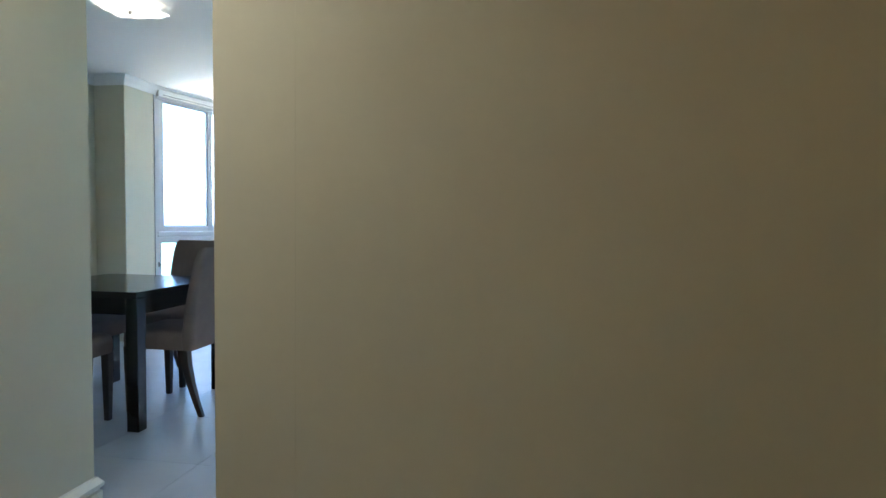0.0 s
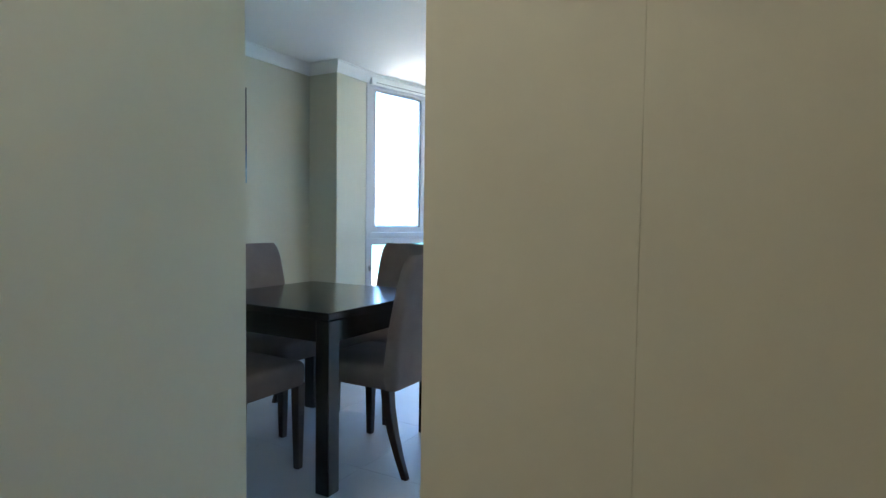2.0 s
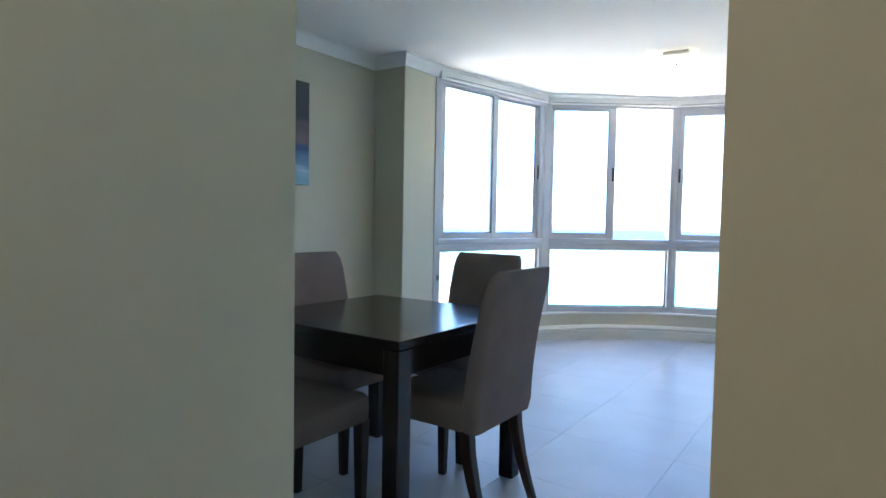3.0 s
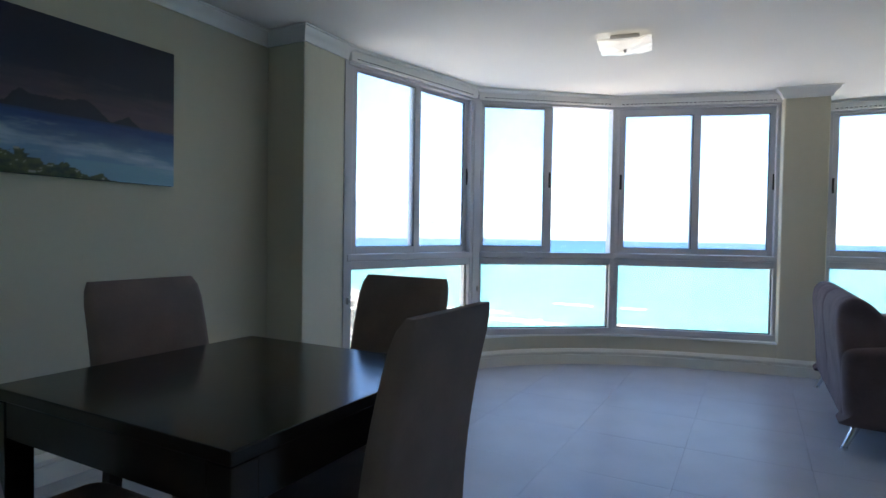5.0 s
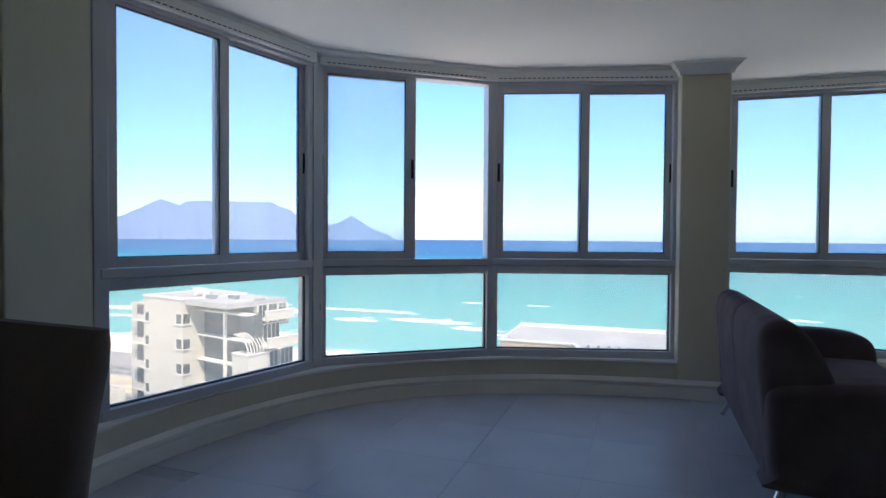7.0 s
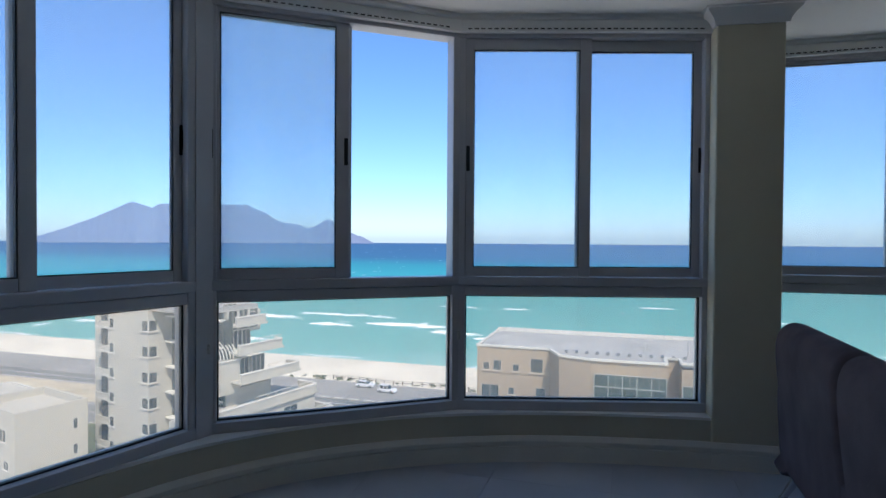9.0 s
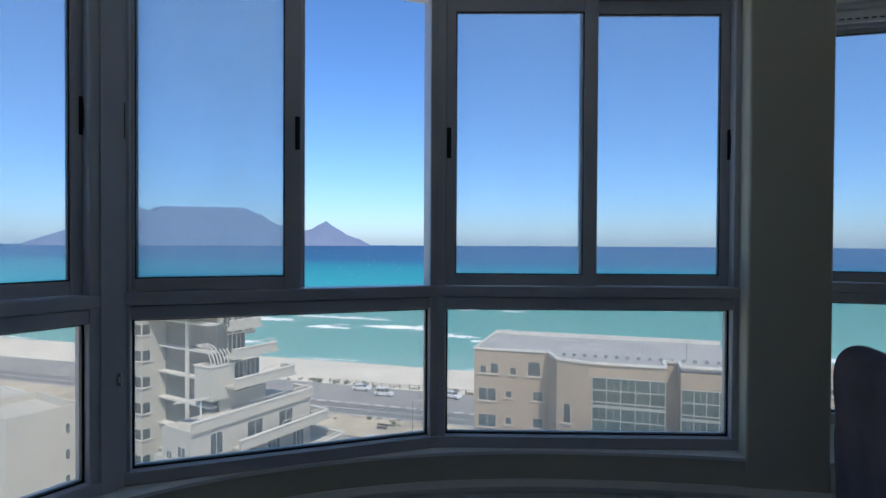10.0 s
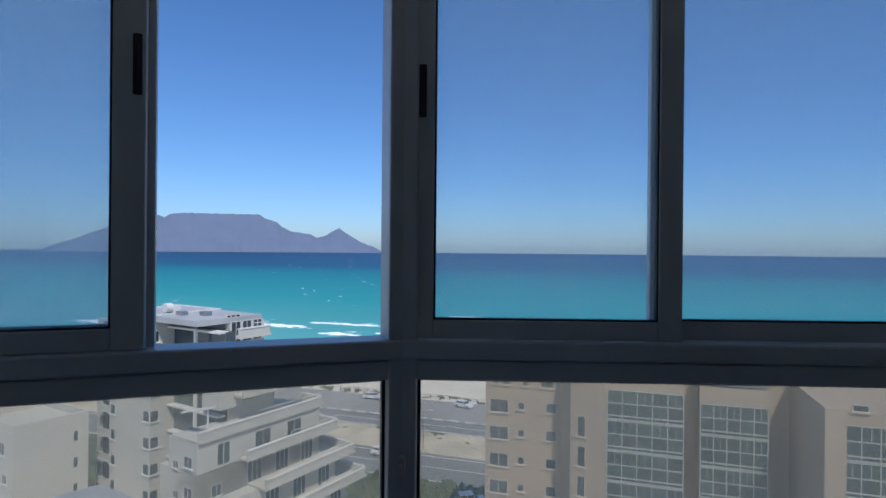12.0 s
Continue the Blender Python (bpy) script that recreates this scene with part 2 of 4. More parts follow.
def part(name, bm, material, parent, label="", soft=False):
    ob = new(name, mesh_of(name, bm, material))
    ob.parent = parent
    if label:
        tagged(ob, label)
    return smooth(ob) if soft else ob


def thing(name, m, label, category, group="", kind=""):
    ob = new(name)
    ob.empty_display_size = 0.1
    ob.matrix_world = m
    return tagged(ob, label, category, group, kind)


def solid(name, bm, material, m, label, category, kind="structure", group="", soft=False):
    ob = new(name, mesh_of(name, bm, material))
    ob.matrix_world = m
    tagged(ob, label, category, group, kind)
    return smooth(ob) if soft else ob


# ---------------------------------------------------------------- plan (world metres)
# the last of these is out of view, added to let daylight in
WIN = [((-1.175, 5.365), (-0.295, 6.46)), ((-0.24, 6.53), (1.04, 6.80)), ((1.04, 6.80), (2.42, 6.572)),
       ((3.02, 6.93), (4.33, 6.36)), ((4.33, 6.36), (5.27, 5.43))]


def to_room(x, y):
    v = ROOM.inverted() @ Vector((x, y, 0))
    return v.x, v.y


# floor and ceiling share the outline of the room and the hall
fa = [to_room(*p) for p in ((-1.212, 5.50), (-0.28, 6.62), (1.03, 6.90), (2.45, 6.67), (2.92, 7.08), (4.24, 6.52), (5.26, 5.48))]
OUTLINE = [(-3.84, 0.9), (-1.3, 0.9), (-1.3, -3.1), (1.6, -3.1), (1.6, 0.5), (2.6, 0.5), (2.6, fa[-1][1]), *fa[::-1], (fa[0][0], 4.44), (-3.84, 4.44)]
solid("floor", prism(bmesh.new(), OUTLINE, -0.20, -0.004), M_GROUT, ROOM, "pale grey tiled floor with fine grout joints", "floor")
FLOOR = bpy.data.objects["floor"]
solid("ceiling", prism(bmesh.new(), OUTLINE, CEIL, CEIL + 0.2), M_CEIL, ROOM, "plain white plastered ceiling", "ceiling")

# walls
solid("wall_west", boxed(-3.84, -3.64, 0.83, 4.44, 0, CEIL), M_WALL, ROOM, "pale beige painted plaster wall with a picture", "wall")
pil = bmesh.new()
box(pil, -3.64, -3.33, 3.905, 4.38, 0, CEIL, bevel=0.008)
solid("wall_pilaster", pil, M_WALL, ROOM, "beige plastered pilaster beside the bay window", "wall")
hall = prism(bmesh.new(), [(-3.84, 0.87), (-1.40, 0.87), (-1.40, -3.1), (-1.251, -3.1), (-1.251, 1.068), (-3.84, 1.068)], 0, CEIL)
bmesh.ops.bevel(hall, geom=[e for e in hall.edges if abs(e.verts[0].co.z - e.verts[1].co.z) > 1 and e.verts[0].co.x > -1.2 and e.verts[0].co.y > 0], offset=0.012, segments=3, affect="EDGES", profile=0.5)
solid("wall_hall_left", hall, M_WALL, ROOM, "beige plastered wall of the narrow hall, turning into the room", "wall")
solid("wall_south", boxed(-0.490, -0.2391, 0.66, 0.80, 0, CEIL, bevel=0.0005), M_WALL, ROOM, "beige plastered end of the wall beside the opening", "wall")
solid("wall_south_east", boxed(-0.2390, 2.6, 0.6604, 0.80, 0, CEIL, bevel=0.0004), M_WALL, ROOM, "long beige plastered wall between hall and lounge", "wall")
solid("wall_hall_right", boxed(1.45, 1.6, -3.1, 0.655, 0, CEIL), M_WALL, ROOM, "beige plastered wall of the hall", "wall")
solid("wall_hall_end", boxed(-1.33, 1.6, -3.25, -3.1, 0, CEIL), M_WALL, ROOM, "beige plastered end wall of the hall", "wall")
solid("wall_east", boxed(2.45, 2.6, 0.8, 7.2, 0, CEIL), M_WALL, ROOM, "beige plastered wall of the lounge", "wall")
pier = bmesh.new()
prism(pier, [(2.374, 6.442), (2.44, 6.70), (2.93, 7.10), (2.94, 6.97), (2.697, 6.335)], 0, CEIL)
bmesh.ops.bevel(pier, geom=[e for e in pier.edges if abs(e.verts[0].co.z - e.verts[1].co.z) > 1], offset=0.012, segments=3, affect="EDGES", profile=0.5)
solid("wall_pier", pier, M_WALL, Matrix(), "beige plastered pier between two bay windows", "wall", soft=True)

# the low curved wall under the windows
KNOTS = [(-1.17, 5.10), (-1.02, 5.43), (-0.82, 5.75), (-0.57, 6.05), (-0.26, 6.33), (0.11, 6.535), (0.52, 6.65), (0.95, 6.695),
         (1.38, 6.675), (1.80, 6.60), (2.20, 6.50), (2.374, 6.445)]


def spline(pts, k=5):
    out = []
    n = len(pts)
    for i in range(n - 1):
        p0, p1, p2, p3 = (Vector(pts[max(0, min(n - 1, j))]) for j in (i - 1, i, i + 1, i + 2))
        for j in range(k):
            t = j / k
            out.append(tuple(0.5 * (2 * p1 + (p2 - p0) * t + (2 * p0 - 5 * p1 + 4 * p2 - p3) * t * t + (3 * p1 - p0 - 3 * p2 + p3) * t ** 3)))
    return out + [tuple(pts[-1])]


CURVE = spline(KNOTS)
outer = [(2.44, 6.66), (1.05, 6.90), (-0.29, 6.62), (-1.212, 5.48)]
solid("wall_window_low", prism(bmesh.new(), CURVE + outer, 0, 0.255), M_WALL, Matrix(), "low curved beige wall under the bay window", "wall")
solid("window_ledge", prism(bmesh.new(), [(-1.145, 5.12)] + [(x + 0.012 * (x - 0.9), y - 0.012) for x, y in CURVE[2:-1]] + [(2.37, 6.45)] + outer, 0.257, 0.272), M_TRIM, Matrix(),
      "thin white painted ledge under the bay window", "window sill")
low2 = [(2.697, 6.335), (3.2, 6.55), (3.9, 6.32), (4.6, 5.85), (5.05, 5.3), (5.25, 5.5), (4.26, 6.52), (2.93, 7.10)]
solid("wall_window_low_east", prism(bmesh.new(), low2, 0, 0.27), M_WALL, Matrix(), "low beige wall under the second bay window", "wall")

# skirtings and cornices
SKIRT = [(0, 0), (0.02, 0), (0.02, 0.084), (0.013, 0.088), (0.013, 0.097), (0.024, 0.102), (0.025, 0.116), (0.016, 0.128), (0.009, 0.140), (0, 0.142)]
CORN = [(0, CEIL - 0.085), (0.012, CEIL - 0.085), (0.016, CEIL - 0.07), (0.03, CEIL - 0.045), (0.055, CEIL - 0.025), (0.062, CEIL - 0.01), (0.075, CEIL - 0.008), (0.075, CEIL - 0.001), (0, CEIL - 0.001)]


def trim(name, path, profile, label, m=ROOM):
    return solid(name, sweep(bmesh.new(), path, profile), M_SKIRT if name.startswith("base") else M_TRIM, m, label, name.split("_")[0], soft=True)


trim("baseboard_1", [(-3.64, 1.05), (-3.64, 3.905), (-3.33, 3.905), (-3.33, 4.40)], SKIRT, "white moulded skirting board along the dining wall")
trim("baseboard_2", CURVE, SKIRT, "white moulded skirting following the curved wall", Matrix())
trim("baseboard_3", [(2.374, 6.443), (2.697, 6.335), (2.80, 6.6)], SKIRT, "white moulded skirting round the pier", Matrix())
trim("baseboard_4", [(-1.251, -3.1), (-1.251, 1.068), (-3.6, 1.068)][::-1], [(-o, z) for o, z in SKIRT][::-1], "white moulded skirting in the hall")
trim("trim_cornice_1", [(-3.64, 1.03), (-3.64, 3.905), (-3.33, 3.905), (-3.33, 4.37)], CORN, "white moulded plaster cornice along the dining wall")
trim("trim_cornice_2", [(2.40, 6.52), (2.374, 6.442), (2.697, 6.335), (2.80, 6.62)], CORN, "white moulded plaster capital round the pier", Matrix())

# ---------------------------------------------------------------- windows


def window(name, p, q, slid, label, head=0.022):
    L = math.hypot(q[0] - p[0], q[1] - p[1])
    m = pose(p[0], p[1], 0, 0, 0, math.degrees(math.atan2(q[1] - p[1], q[0] - p[0])))
    w = thing(name, m, label, "window", kind="structure")
    j = 0.045
    f = bmesh.new()
    box(f, 0.002, L - 0.002, -0.045, 0.06, 0.272, 0.325, 0.004)
    box(f, 0.002, L - 0.002, -0.035, 0.05, 0.912, 0.965, 0.004)
    box(f, 0.002, L - 0.002, -0.045, 0.06, 0.967, 1.018, 0.006)
    box(f, 0.002, L - 0.002, -0.045, 0.06, 2.338, 2.40, 0.004)
    part("window_frame", f, M_ALU, w)
    for x0, x1 in ((-0.03, j), (L - j, L + 0.03)):
        b = boxed(x0, x1, -0.04, 0.062, 0.262, 2.40, 0.006)
        part("jamb", b, M_ALU, w)
    # fixed lower pane in a dark seal
    part("pane", boxed(j + 0.008, L - j - 0.008, 0.004, 0.010, 0.333, 0.904), M_GLASS_LOW, w).visible_shadow = False
    s = bmesh.new()
    for x0, x1, z0, z1 in ((j, L - j, 0.325, 0.333), (j, L - j, 0.904, 0.912), (j, j + 0.008, 0.333, 0.904), (L - j - 0.008, L - j, 0.333, 0.904)):
        box(s, x0, x1, -0.004, 0.016, z0, z1)
    part("seal", s, M_SEAL, w)
    # two sliding sashes on separate tracks
    mid = L / 2
    spans = [((-0.012 if slid else j - 0.02), mid + (0.035 if slid else 0.038), -0.028), ((mid - 0.038, L - j + 0.02, 0.004) if not slid else (-0.010, mid + 0.052, 0.004))]
    for i, (x0, x1, y0) in enumerate(spans):
        y1, st = y0 + 0.028, 0.070 if slid else 0.062
        fr = bmesh.new()
        lw = 0.05
        box(fr, x0, x0 + st, y0, y1, 1.020, 2.338, 0.003)
        box(fr, x1 - st, x1, y0, y1, 1.020, 2.338, 0.003)
        box(fr, x0 + st, x1 - st, y0 + 0.001, y1 - 0.001, 1.020, 1.020 + lw, 0.003)
        box(fr, x0 + st, x1 - st, y0 + 0.001, y1 - 0.001, 2.338 - head, 2.338, 0.003)
        sash = part("sash", fr, M_ALU, w)
        part("pane", boxed(x0 + st + 0.005, x1 - st - 0.005, y0 + 0.011, y0 + 0.016, 1.020 + lw + 0.005, 2.333 - head), M_GLASS, sash).visible_shadow = False
        g = bmesh.new()
        for a0, a1, z0, z1 in ((x0 + st, x1 - st, 1.020 + lw, 1.025 + lw), (x0 + st, x1 - st, 2.333 - head, 2.338 - head), (x0 + st, x0 + st + 0.005, 1.025 + lw, 2.333 - head), (x1 - st - 0.005, x1 - st, 1.025 + lw, 2.333 - head)):
            box(g, a0, a1, y0 + 0.004, y1 - 0.004, z0, z1)
        part("seal", g, M_SEAL, sash)
        if i == 0 and name == "window_1":
            continue
        hx = x0 + 0.030 if i == 0 and not slid else (x1 - 0.022 if i == 1 and not slid else (x0 + 0.02 if i == 1 else x1 - 0.018))
        h = bmesh.new()
        box(h, hx - 0.010, hx + 0.010, y0 - 0.006, y0 + 0.004, 1.605, 1.745, 0.003)
        box(h, hx - 0.003, hx + 0.003, y0 - 0.010, y0 - 0.005, 1.63, 1.72, 0.001)
        if slid and i == 0:
            box(h, x0 + 0.012, x0 + 0.024, y0 - 0.016, y0 + 0.004, 1.605, 1.745, 0.002)
            box(h, x0 + 0.030, x0 + 0.040, y0 - 0.016, y0 + 0.004, 1.605, 1.745, 0.002)
        part("latch", h, M_SEAL, sash, "black recessed sliding latch")
    # small stay knob on the lower frame
    k = bmesh.new()
    box(k, 0.0, 0.018, -0.062, -0.04, 0.665, 0.715, 0.004)
    box(k, 0.003, 0.013, -0.078, -0.06, 0.68, 0.70, 0.003)
    part("latch", k, M_STEEL, w, "small metal cord cleat")
    # head rail with its slotted vent
    hd = bmesh.new()
    box(hd, 0.0, L, -0.075, -0.02, 2.36, 2.428, 0.006)
    part("head_rail", hd, M_TRIM, w)
    vs = bmesh.new()
    x = 0.05
    while x < L - 0.08:
        box(vs, x, x + 0.022, -0.0775, -0.074, 2.374, 2.380)
        x += 0.036
    part("vent_slots", vs, M_SEAL, w)
    return w


# window_5 is the unseen one, added for the light it admits
for i, ((p, q), slid) in enumerate(zip(WIN, (False, True, False, False, False))):
    window("window_%d" % (i + 1), p, q, slid, "white aluminium sliding window over a fixed pane" + (", one half slid open" if slid else ""), 0.06 if i == 2 else 0.022)
solid("trim_corner_post", prism(bmesh.new(), [(-0.262, 6.425), (-0.20, 6.50), (-0.285, 6.60), (-0.345, 6.50)], 0.262, 2.40), M_ALU, Matrix(), "white aluminium corner post between two windows", "window trim")
for i, (pp, qq) in enumerate((([WIN[0][0], WIN[0][1], WIN[1][1], WIN[2][1]], 0), ([WIN[3][0], WIN[3][1], WIN[4][1]], 0))):
    solid("trim_window_head_%d" % (i + 1), sweep(bmesh.new(), pp, [(-0.06, 2.40), (0.07, 2.428), (0.085, 2.437), (0.085, CEIL - 0.001), (-0.06, CEIL - 0.001)]), M_TRIM, Matrix(),
          "white boxed head above the bay windows", "window trim")

# outer slab and head, closing the facade above and below
solid("wall_facade_sill", sweep(bmesh.new(), [WIN[0][0], WIN[0][1], WIN[1][1], WIN[2][1]], [(-0.20, -0.6), (-0.06, -0.6), (-0.06, 0.262), (-0.20, 0.25)]), M_BLDG, Matrix(), "outer face of the facade under the windows", "wall")

# ---------------------------------------------------------------- dining set


def dining_chair(m, label):
    c = thing("dining_chair", m, label, "chair", "chairs round the dining table")
    # local: front is +y, seat centre at the origin
    w = 0.44
    seat = [[(x, y, z) for x, y in rrect(0, 0.02, w * s, 0.44 * s, 0.05 * s)] for z, s in
            ((0.388, 0.95), (0.394, 0.985), (0.42, 1.0), (0.455, 1.0), (0.478, 0.988), (0.490, 0.95), (0.498, 0.82), (0.503, 0.5))]
    part("seat", loft(bmesh.new(), seat), M_FABRIC, c, soft=True)
    rings = []
    for i in range(15):
        t = i / 14
        z = 0.388 + t * 0.612
        lean = -0.185 - 0.02 * t - 0.085 * t * t
        th = 0.085 - 0.030 * t
        ww = w - 0.0 * t
        sh = 1.0
        if i >= 13:
            sh = 0.975 if i == 13 else 0.91
            z -= 0.0 if i == 13 else 0.012
            th *= 0.85 if i == 13 else 0.5
        if i == 0:
            sh, th = 0.97, th * 0.8
        rings.append([(x, y, z) for x, y in rrect(0, lean, ww * sh, th, min(0.026, th * 0.45))])
    part("backrest", loft(bmesh.new(), rings), M_FABRIC, c, soft=True)
    part("piping", sweep(bmesh.new(), [(-0.21, -0.20), (-0.21, 0.2), (0.21, 0.2), (0.21, -0.20)], [(0, 0.391), (0.004, 0.393), (0.004, 0.399), (0, 0.401)]), M_FABRIC, c)
    for sx in (-1, 1):
        rr = [[(x, y, z) for x, y in rrect(sx * 0.185, 0.205, s, s, 0.005, 2)] for z, s in ((0, 0.032), (0.395, 0.048))]
        part("leg", loft(bmesh.new(), rr), M_LEG, c, "dark stained wooden leg")
        rr = [[(x, y, z) for x, y in rrect(sx * 0.185, -0.16 - 0.10 * (1 - z / 0.395) ** 1.6, s, s, 0.005, 2)] for z, s in ((0, 0.030), (0.09, 0.034), (0.19, 0.040), (0.30, 0.045), (0.395, 0.048))]
        part("leg", loft(bmesh.new(), rr), M_LEG, c, "dark stained wooden leg")
    return c


def room_pose(x, y, z, rz=0):
    return ROOM @ pose(x, y, z, 0, 0, rz)


CHAIR_LABEL = "taupe upholstered high-backed dining chair"
ch = dining_chair(room_pose(-1.74, 2.345, 0, 90), CHAIR_LABEL + ", its back to the lounge")
for x, y, r, lab in ((-2.15, 1.80, 0, ", beside the hall opening"), (-2.50, 2.44, -92, ", against the picture wall side"), (-2.12, 2.89, 177, ", beside the pilaster")):
    tagged(copy_thing(ch, room_pose(x, y, 0, r)), CHAIR_LABEL + lab)

tb = thing("dining_table", room_pose(-2.0985, 2.295, 0), "square dining table of near-black stained wood", "table")
part("tabletop", boxed(-0.443, 0.443, -0.443, 0.443, 0.728, 0.76, 0.004), M_DARKWOOD, tb)
for a in range(4):
    r = pose(0, 0, 0, 0, 0, 90 * a)
    part("apron", boxed(-0.37, 0.37, -0.438, -0.415, 0.635, 0.727, 0.002, r), M_DARKWOOD, tb)
    part("leg", boxed(-0.441, -0.371, -0.441, -0.371, 0, 0.727, 0.004, r), M_DARKWOOD, tb)

# ---------------------------------------------------------------- picture, painted on canvas
pw, ph = 1.13, 0.715
NX, NZ = 226, 143
pic_me = bpy.data.meshes.new("canvas")
xs, zs = np.linspace(0, pw, NX), np.linspace(0, ph, NZ)
verts = [(x, 0.0, z) for z in zs for x in xs]
faces = [(r * NX + c, r * NX + c + 1, (r + 1) * NX + c + 1, (r + 1) * NX + c) for r in range(NZ - 1) for c in range(NX - 1)]
pic_me.from_pydata(verts, [], faces)


def mixc(a, b, t):
    t = max(0.0, min(1.0, t))
    return [p + (q - p) * t for p, q in zip(a, b)]


def paint(s, h):
    """The seascape: s runs along the coast from 0 to 1, h up from 0 to 1."""
    n1 = noise.fractal(Vector((s * 4, h * 16, 0.3)), 0.9, 2.1, 5)
    n2 = noise.fractal(Vector((s * 26, h * 30, 4.1)), 0.8, 2.0, 4)
    skyc = mixc((0.12, 0.075, 0.085), (0.008, 0.008, 0.022), (h - 0.43 + 0.09 * n1) / 0.24)
    skyc = mixc(skyc, (0.03, 0.03, 0.075), max(0, 1 - s * 2.0) * 0.8)
    c = skyc
    flank = max(0.0, min(1.0, (s - 0.24) / 0.10, (0.68 - s) / 0.10))
    crest = 0.385 + 0.105 * flank + 0.03 * max(0, 1 - abs(s - 0.33) / 0.04) + 0.045 * max(0, 1 - abs(s - 0.62) / 0.14) + 0.075 * max(0, 1 - abs(s - 0.77) / 0.07) + 0.008 * n2
    if h < crest:
        c = mixc((0.008, 0.007, 0.016), (0.012, 0.018, 0.045), (crest - h) * 6)
    if h < 0.40:
        sea = mixc((0.012, 0.045, 0.17), (0.16, 0.30, 0.46), (0.36 - h + 0.04 * n1) / 0.20)
        surf = max(0.0, n1 * 0.8 + 0.45 - abs(h - (0.30 - 0.16 * s)) * 7)
        c = mixc(c if h > 0.385 else sea, sea, 0.6 if h > 0.385 else 1)
        c = mixc(c, (0.55, 0.66, 0.74), surf)
        if s > 0.5 and h < 0.12:
            c = mixc(c, (0.22, 0.42, 0.52), 0.6)
    land = 0.235 - 0.33 * s + 0.03 * n2 + 0.02 * math.sin(s * 40)
    if h < land:
        c = mixc((0.008, 0.022, 0.008), (0.07, 0.10, 0.025), 0.5 + 0.9 * n2)
        if n2 > 0.62:
            c = [0.35, 0.36, 0.30]
    return c


col = pic_me.color_attributes.new("paint", "FLOAT_COLOR", "POINT")
flat = []
for z in zs:
    for x in xs:
        flat += [*paint(x / pw, z / ph), 1.0]
col.data.foreach_set("color", flat)
M_PAINT = bpy.data.materials.new("printed_canvas")
M_PAINT.use_nodes = True
an = M_PAINT.node_tree.nodes.new("ShaderNodeAttribute")
an.attribute_name = "paint"
M_PAINT.node_tree.links.new(an.outputs[0], M_PAINT.node_tree.nodes["Principled BSDF"].inputs["Base Color"])
M_PAINT.node_tree.nodes["Principled BSDF"].inputs["Roughness"].default_value = 0.5
pic_me.materials.append(M_PAINT)
M_EDGE = mat("canvas_edge", (0.03, 0.035, 0.05), 0.8, vary=0.2)
pc = thing("canvas_picture", room_pose(-3.602, 2.05, 1.405, 90), "unframed canvas print of a mountain over a dusk sea", "picture")
canvas = new("canvas", pic_me)
canvas.parent = pc
part("stretcher", boxed(0, pw, 0.002, 0.036, 0, ph), M_EDGE, pc)

# ---------------------------------------------------------------- sofa, its back to the room
so = thing("sofa", room_pose(-0.355, 5.72, 0), "dark brown microfibre two-seater sofa on chrome legs", "sofa")
# local: x from the back towards the front, y along its length


def round_profile(x0, x1, z0, z1, r, k=5):
    return [(a, b) for a, b in rrect((x0 + x1) / 2, (z0 + z1) / 2, x1 - x0, z1 - z0, r, k)]


def rounded(prof, k=4):
    """A closed profile passed through as a smooth curve."""
    n, out = len(prof), []
    for i in range(n):
        p0, p1, p2, p3 = (Vector(prof[(i + j) % n]) for j in (-1, 0, 1, 2))
        for j in range(k):
            t = j / k
            out.append(tuple(0.5 * (2 * p1 + (p2 - p0) * t + (2 * p0 - 5 * p1 + 4 * p2 - p3) * t * t + (3 * p1 - p0 - 3 * p2 + p3) * t ** 3)))
    return out


def soft_bar(y0, y1, prof, e=0.035, k=7):
    """A cushion: a profile in x and z run along y, its ends rounded in by e."""
    cx = (min(p[0] for p in prof) + max(p[0] for p in prof)) / 2
    cz = (min(p[1] for p in prof) + max(p[1] for p in prof)) / 2
    hx = max(p[0] for p in prof) - cx
    hz = max(p[1] for p in prof) - cz
    rows = sorted([(y0 + e - dy, ins) for dy, ins in [(e * math.cos(radians(90 * i / k)), e * (1 - math.sin(radians(90 * i / k)))) for i in range(k + 1)]])
    rows += [(y1 - (y - y0), ins) for y, ins in rows[::-1]]
    return loft(bmesh.new(), [[(cx + (x - cx) * (1 - ins / hx), y, cz + (z - cz) * (1 - ins / hz)) for x, z in prof] for y, ins in rows])


back_prof = rounded([(0.06, 0.17), (0.012, 0.22), (0.0, 0.36), (-0.02, 0.53), (-0.035, 0.70), (-0.028, 0.785), (0.0, 0.832), (0.05, 0.85), (0.11, 0.83), (0.17, 0.77), (0.22, 0.68), (0.27, 0.56), (0.30, 0.40), (0.30, 0.20), (0.25, 0.16)])
for y0, y1 in ((-0.755, 0.0), (0.003, 0.80)):
    part("backrest", soft_bar(y0, y1, back_prof, 0.045), M_SOFA, so, soft=True)
arm_prof = rounded([(0.05, 0.14), (0.012, 0.20), (0.0, 0.34), (-0.006, 0.47), (0.0, 0.54), (0.035, 0.572), (0.12, 0.588), (0.28, 0.608), (0.48, 0.622), (0.68, 0.615), (0.80, 0.58), (0.85, 0.50), (0.855, 0.36), (0.84, 0.20), (0.80, 0.14)])
for y0, y1 in ((-0.80, -0.60), (0.68, 0.88)):
    part("armrest", soft_bar(y0, y1, arm_prof, 0.05), M_SOFA, so, soft=True)
part("base", boxed(0.05, 0.80, -0.60, 0.68, 0.15, 0.30, 0.02), M_SOFA, so)
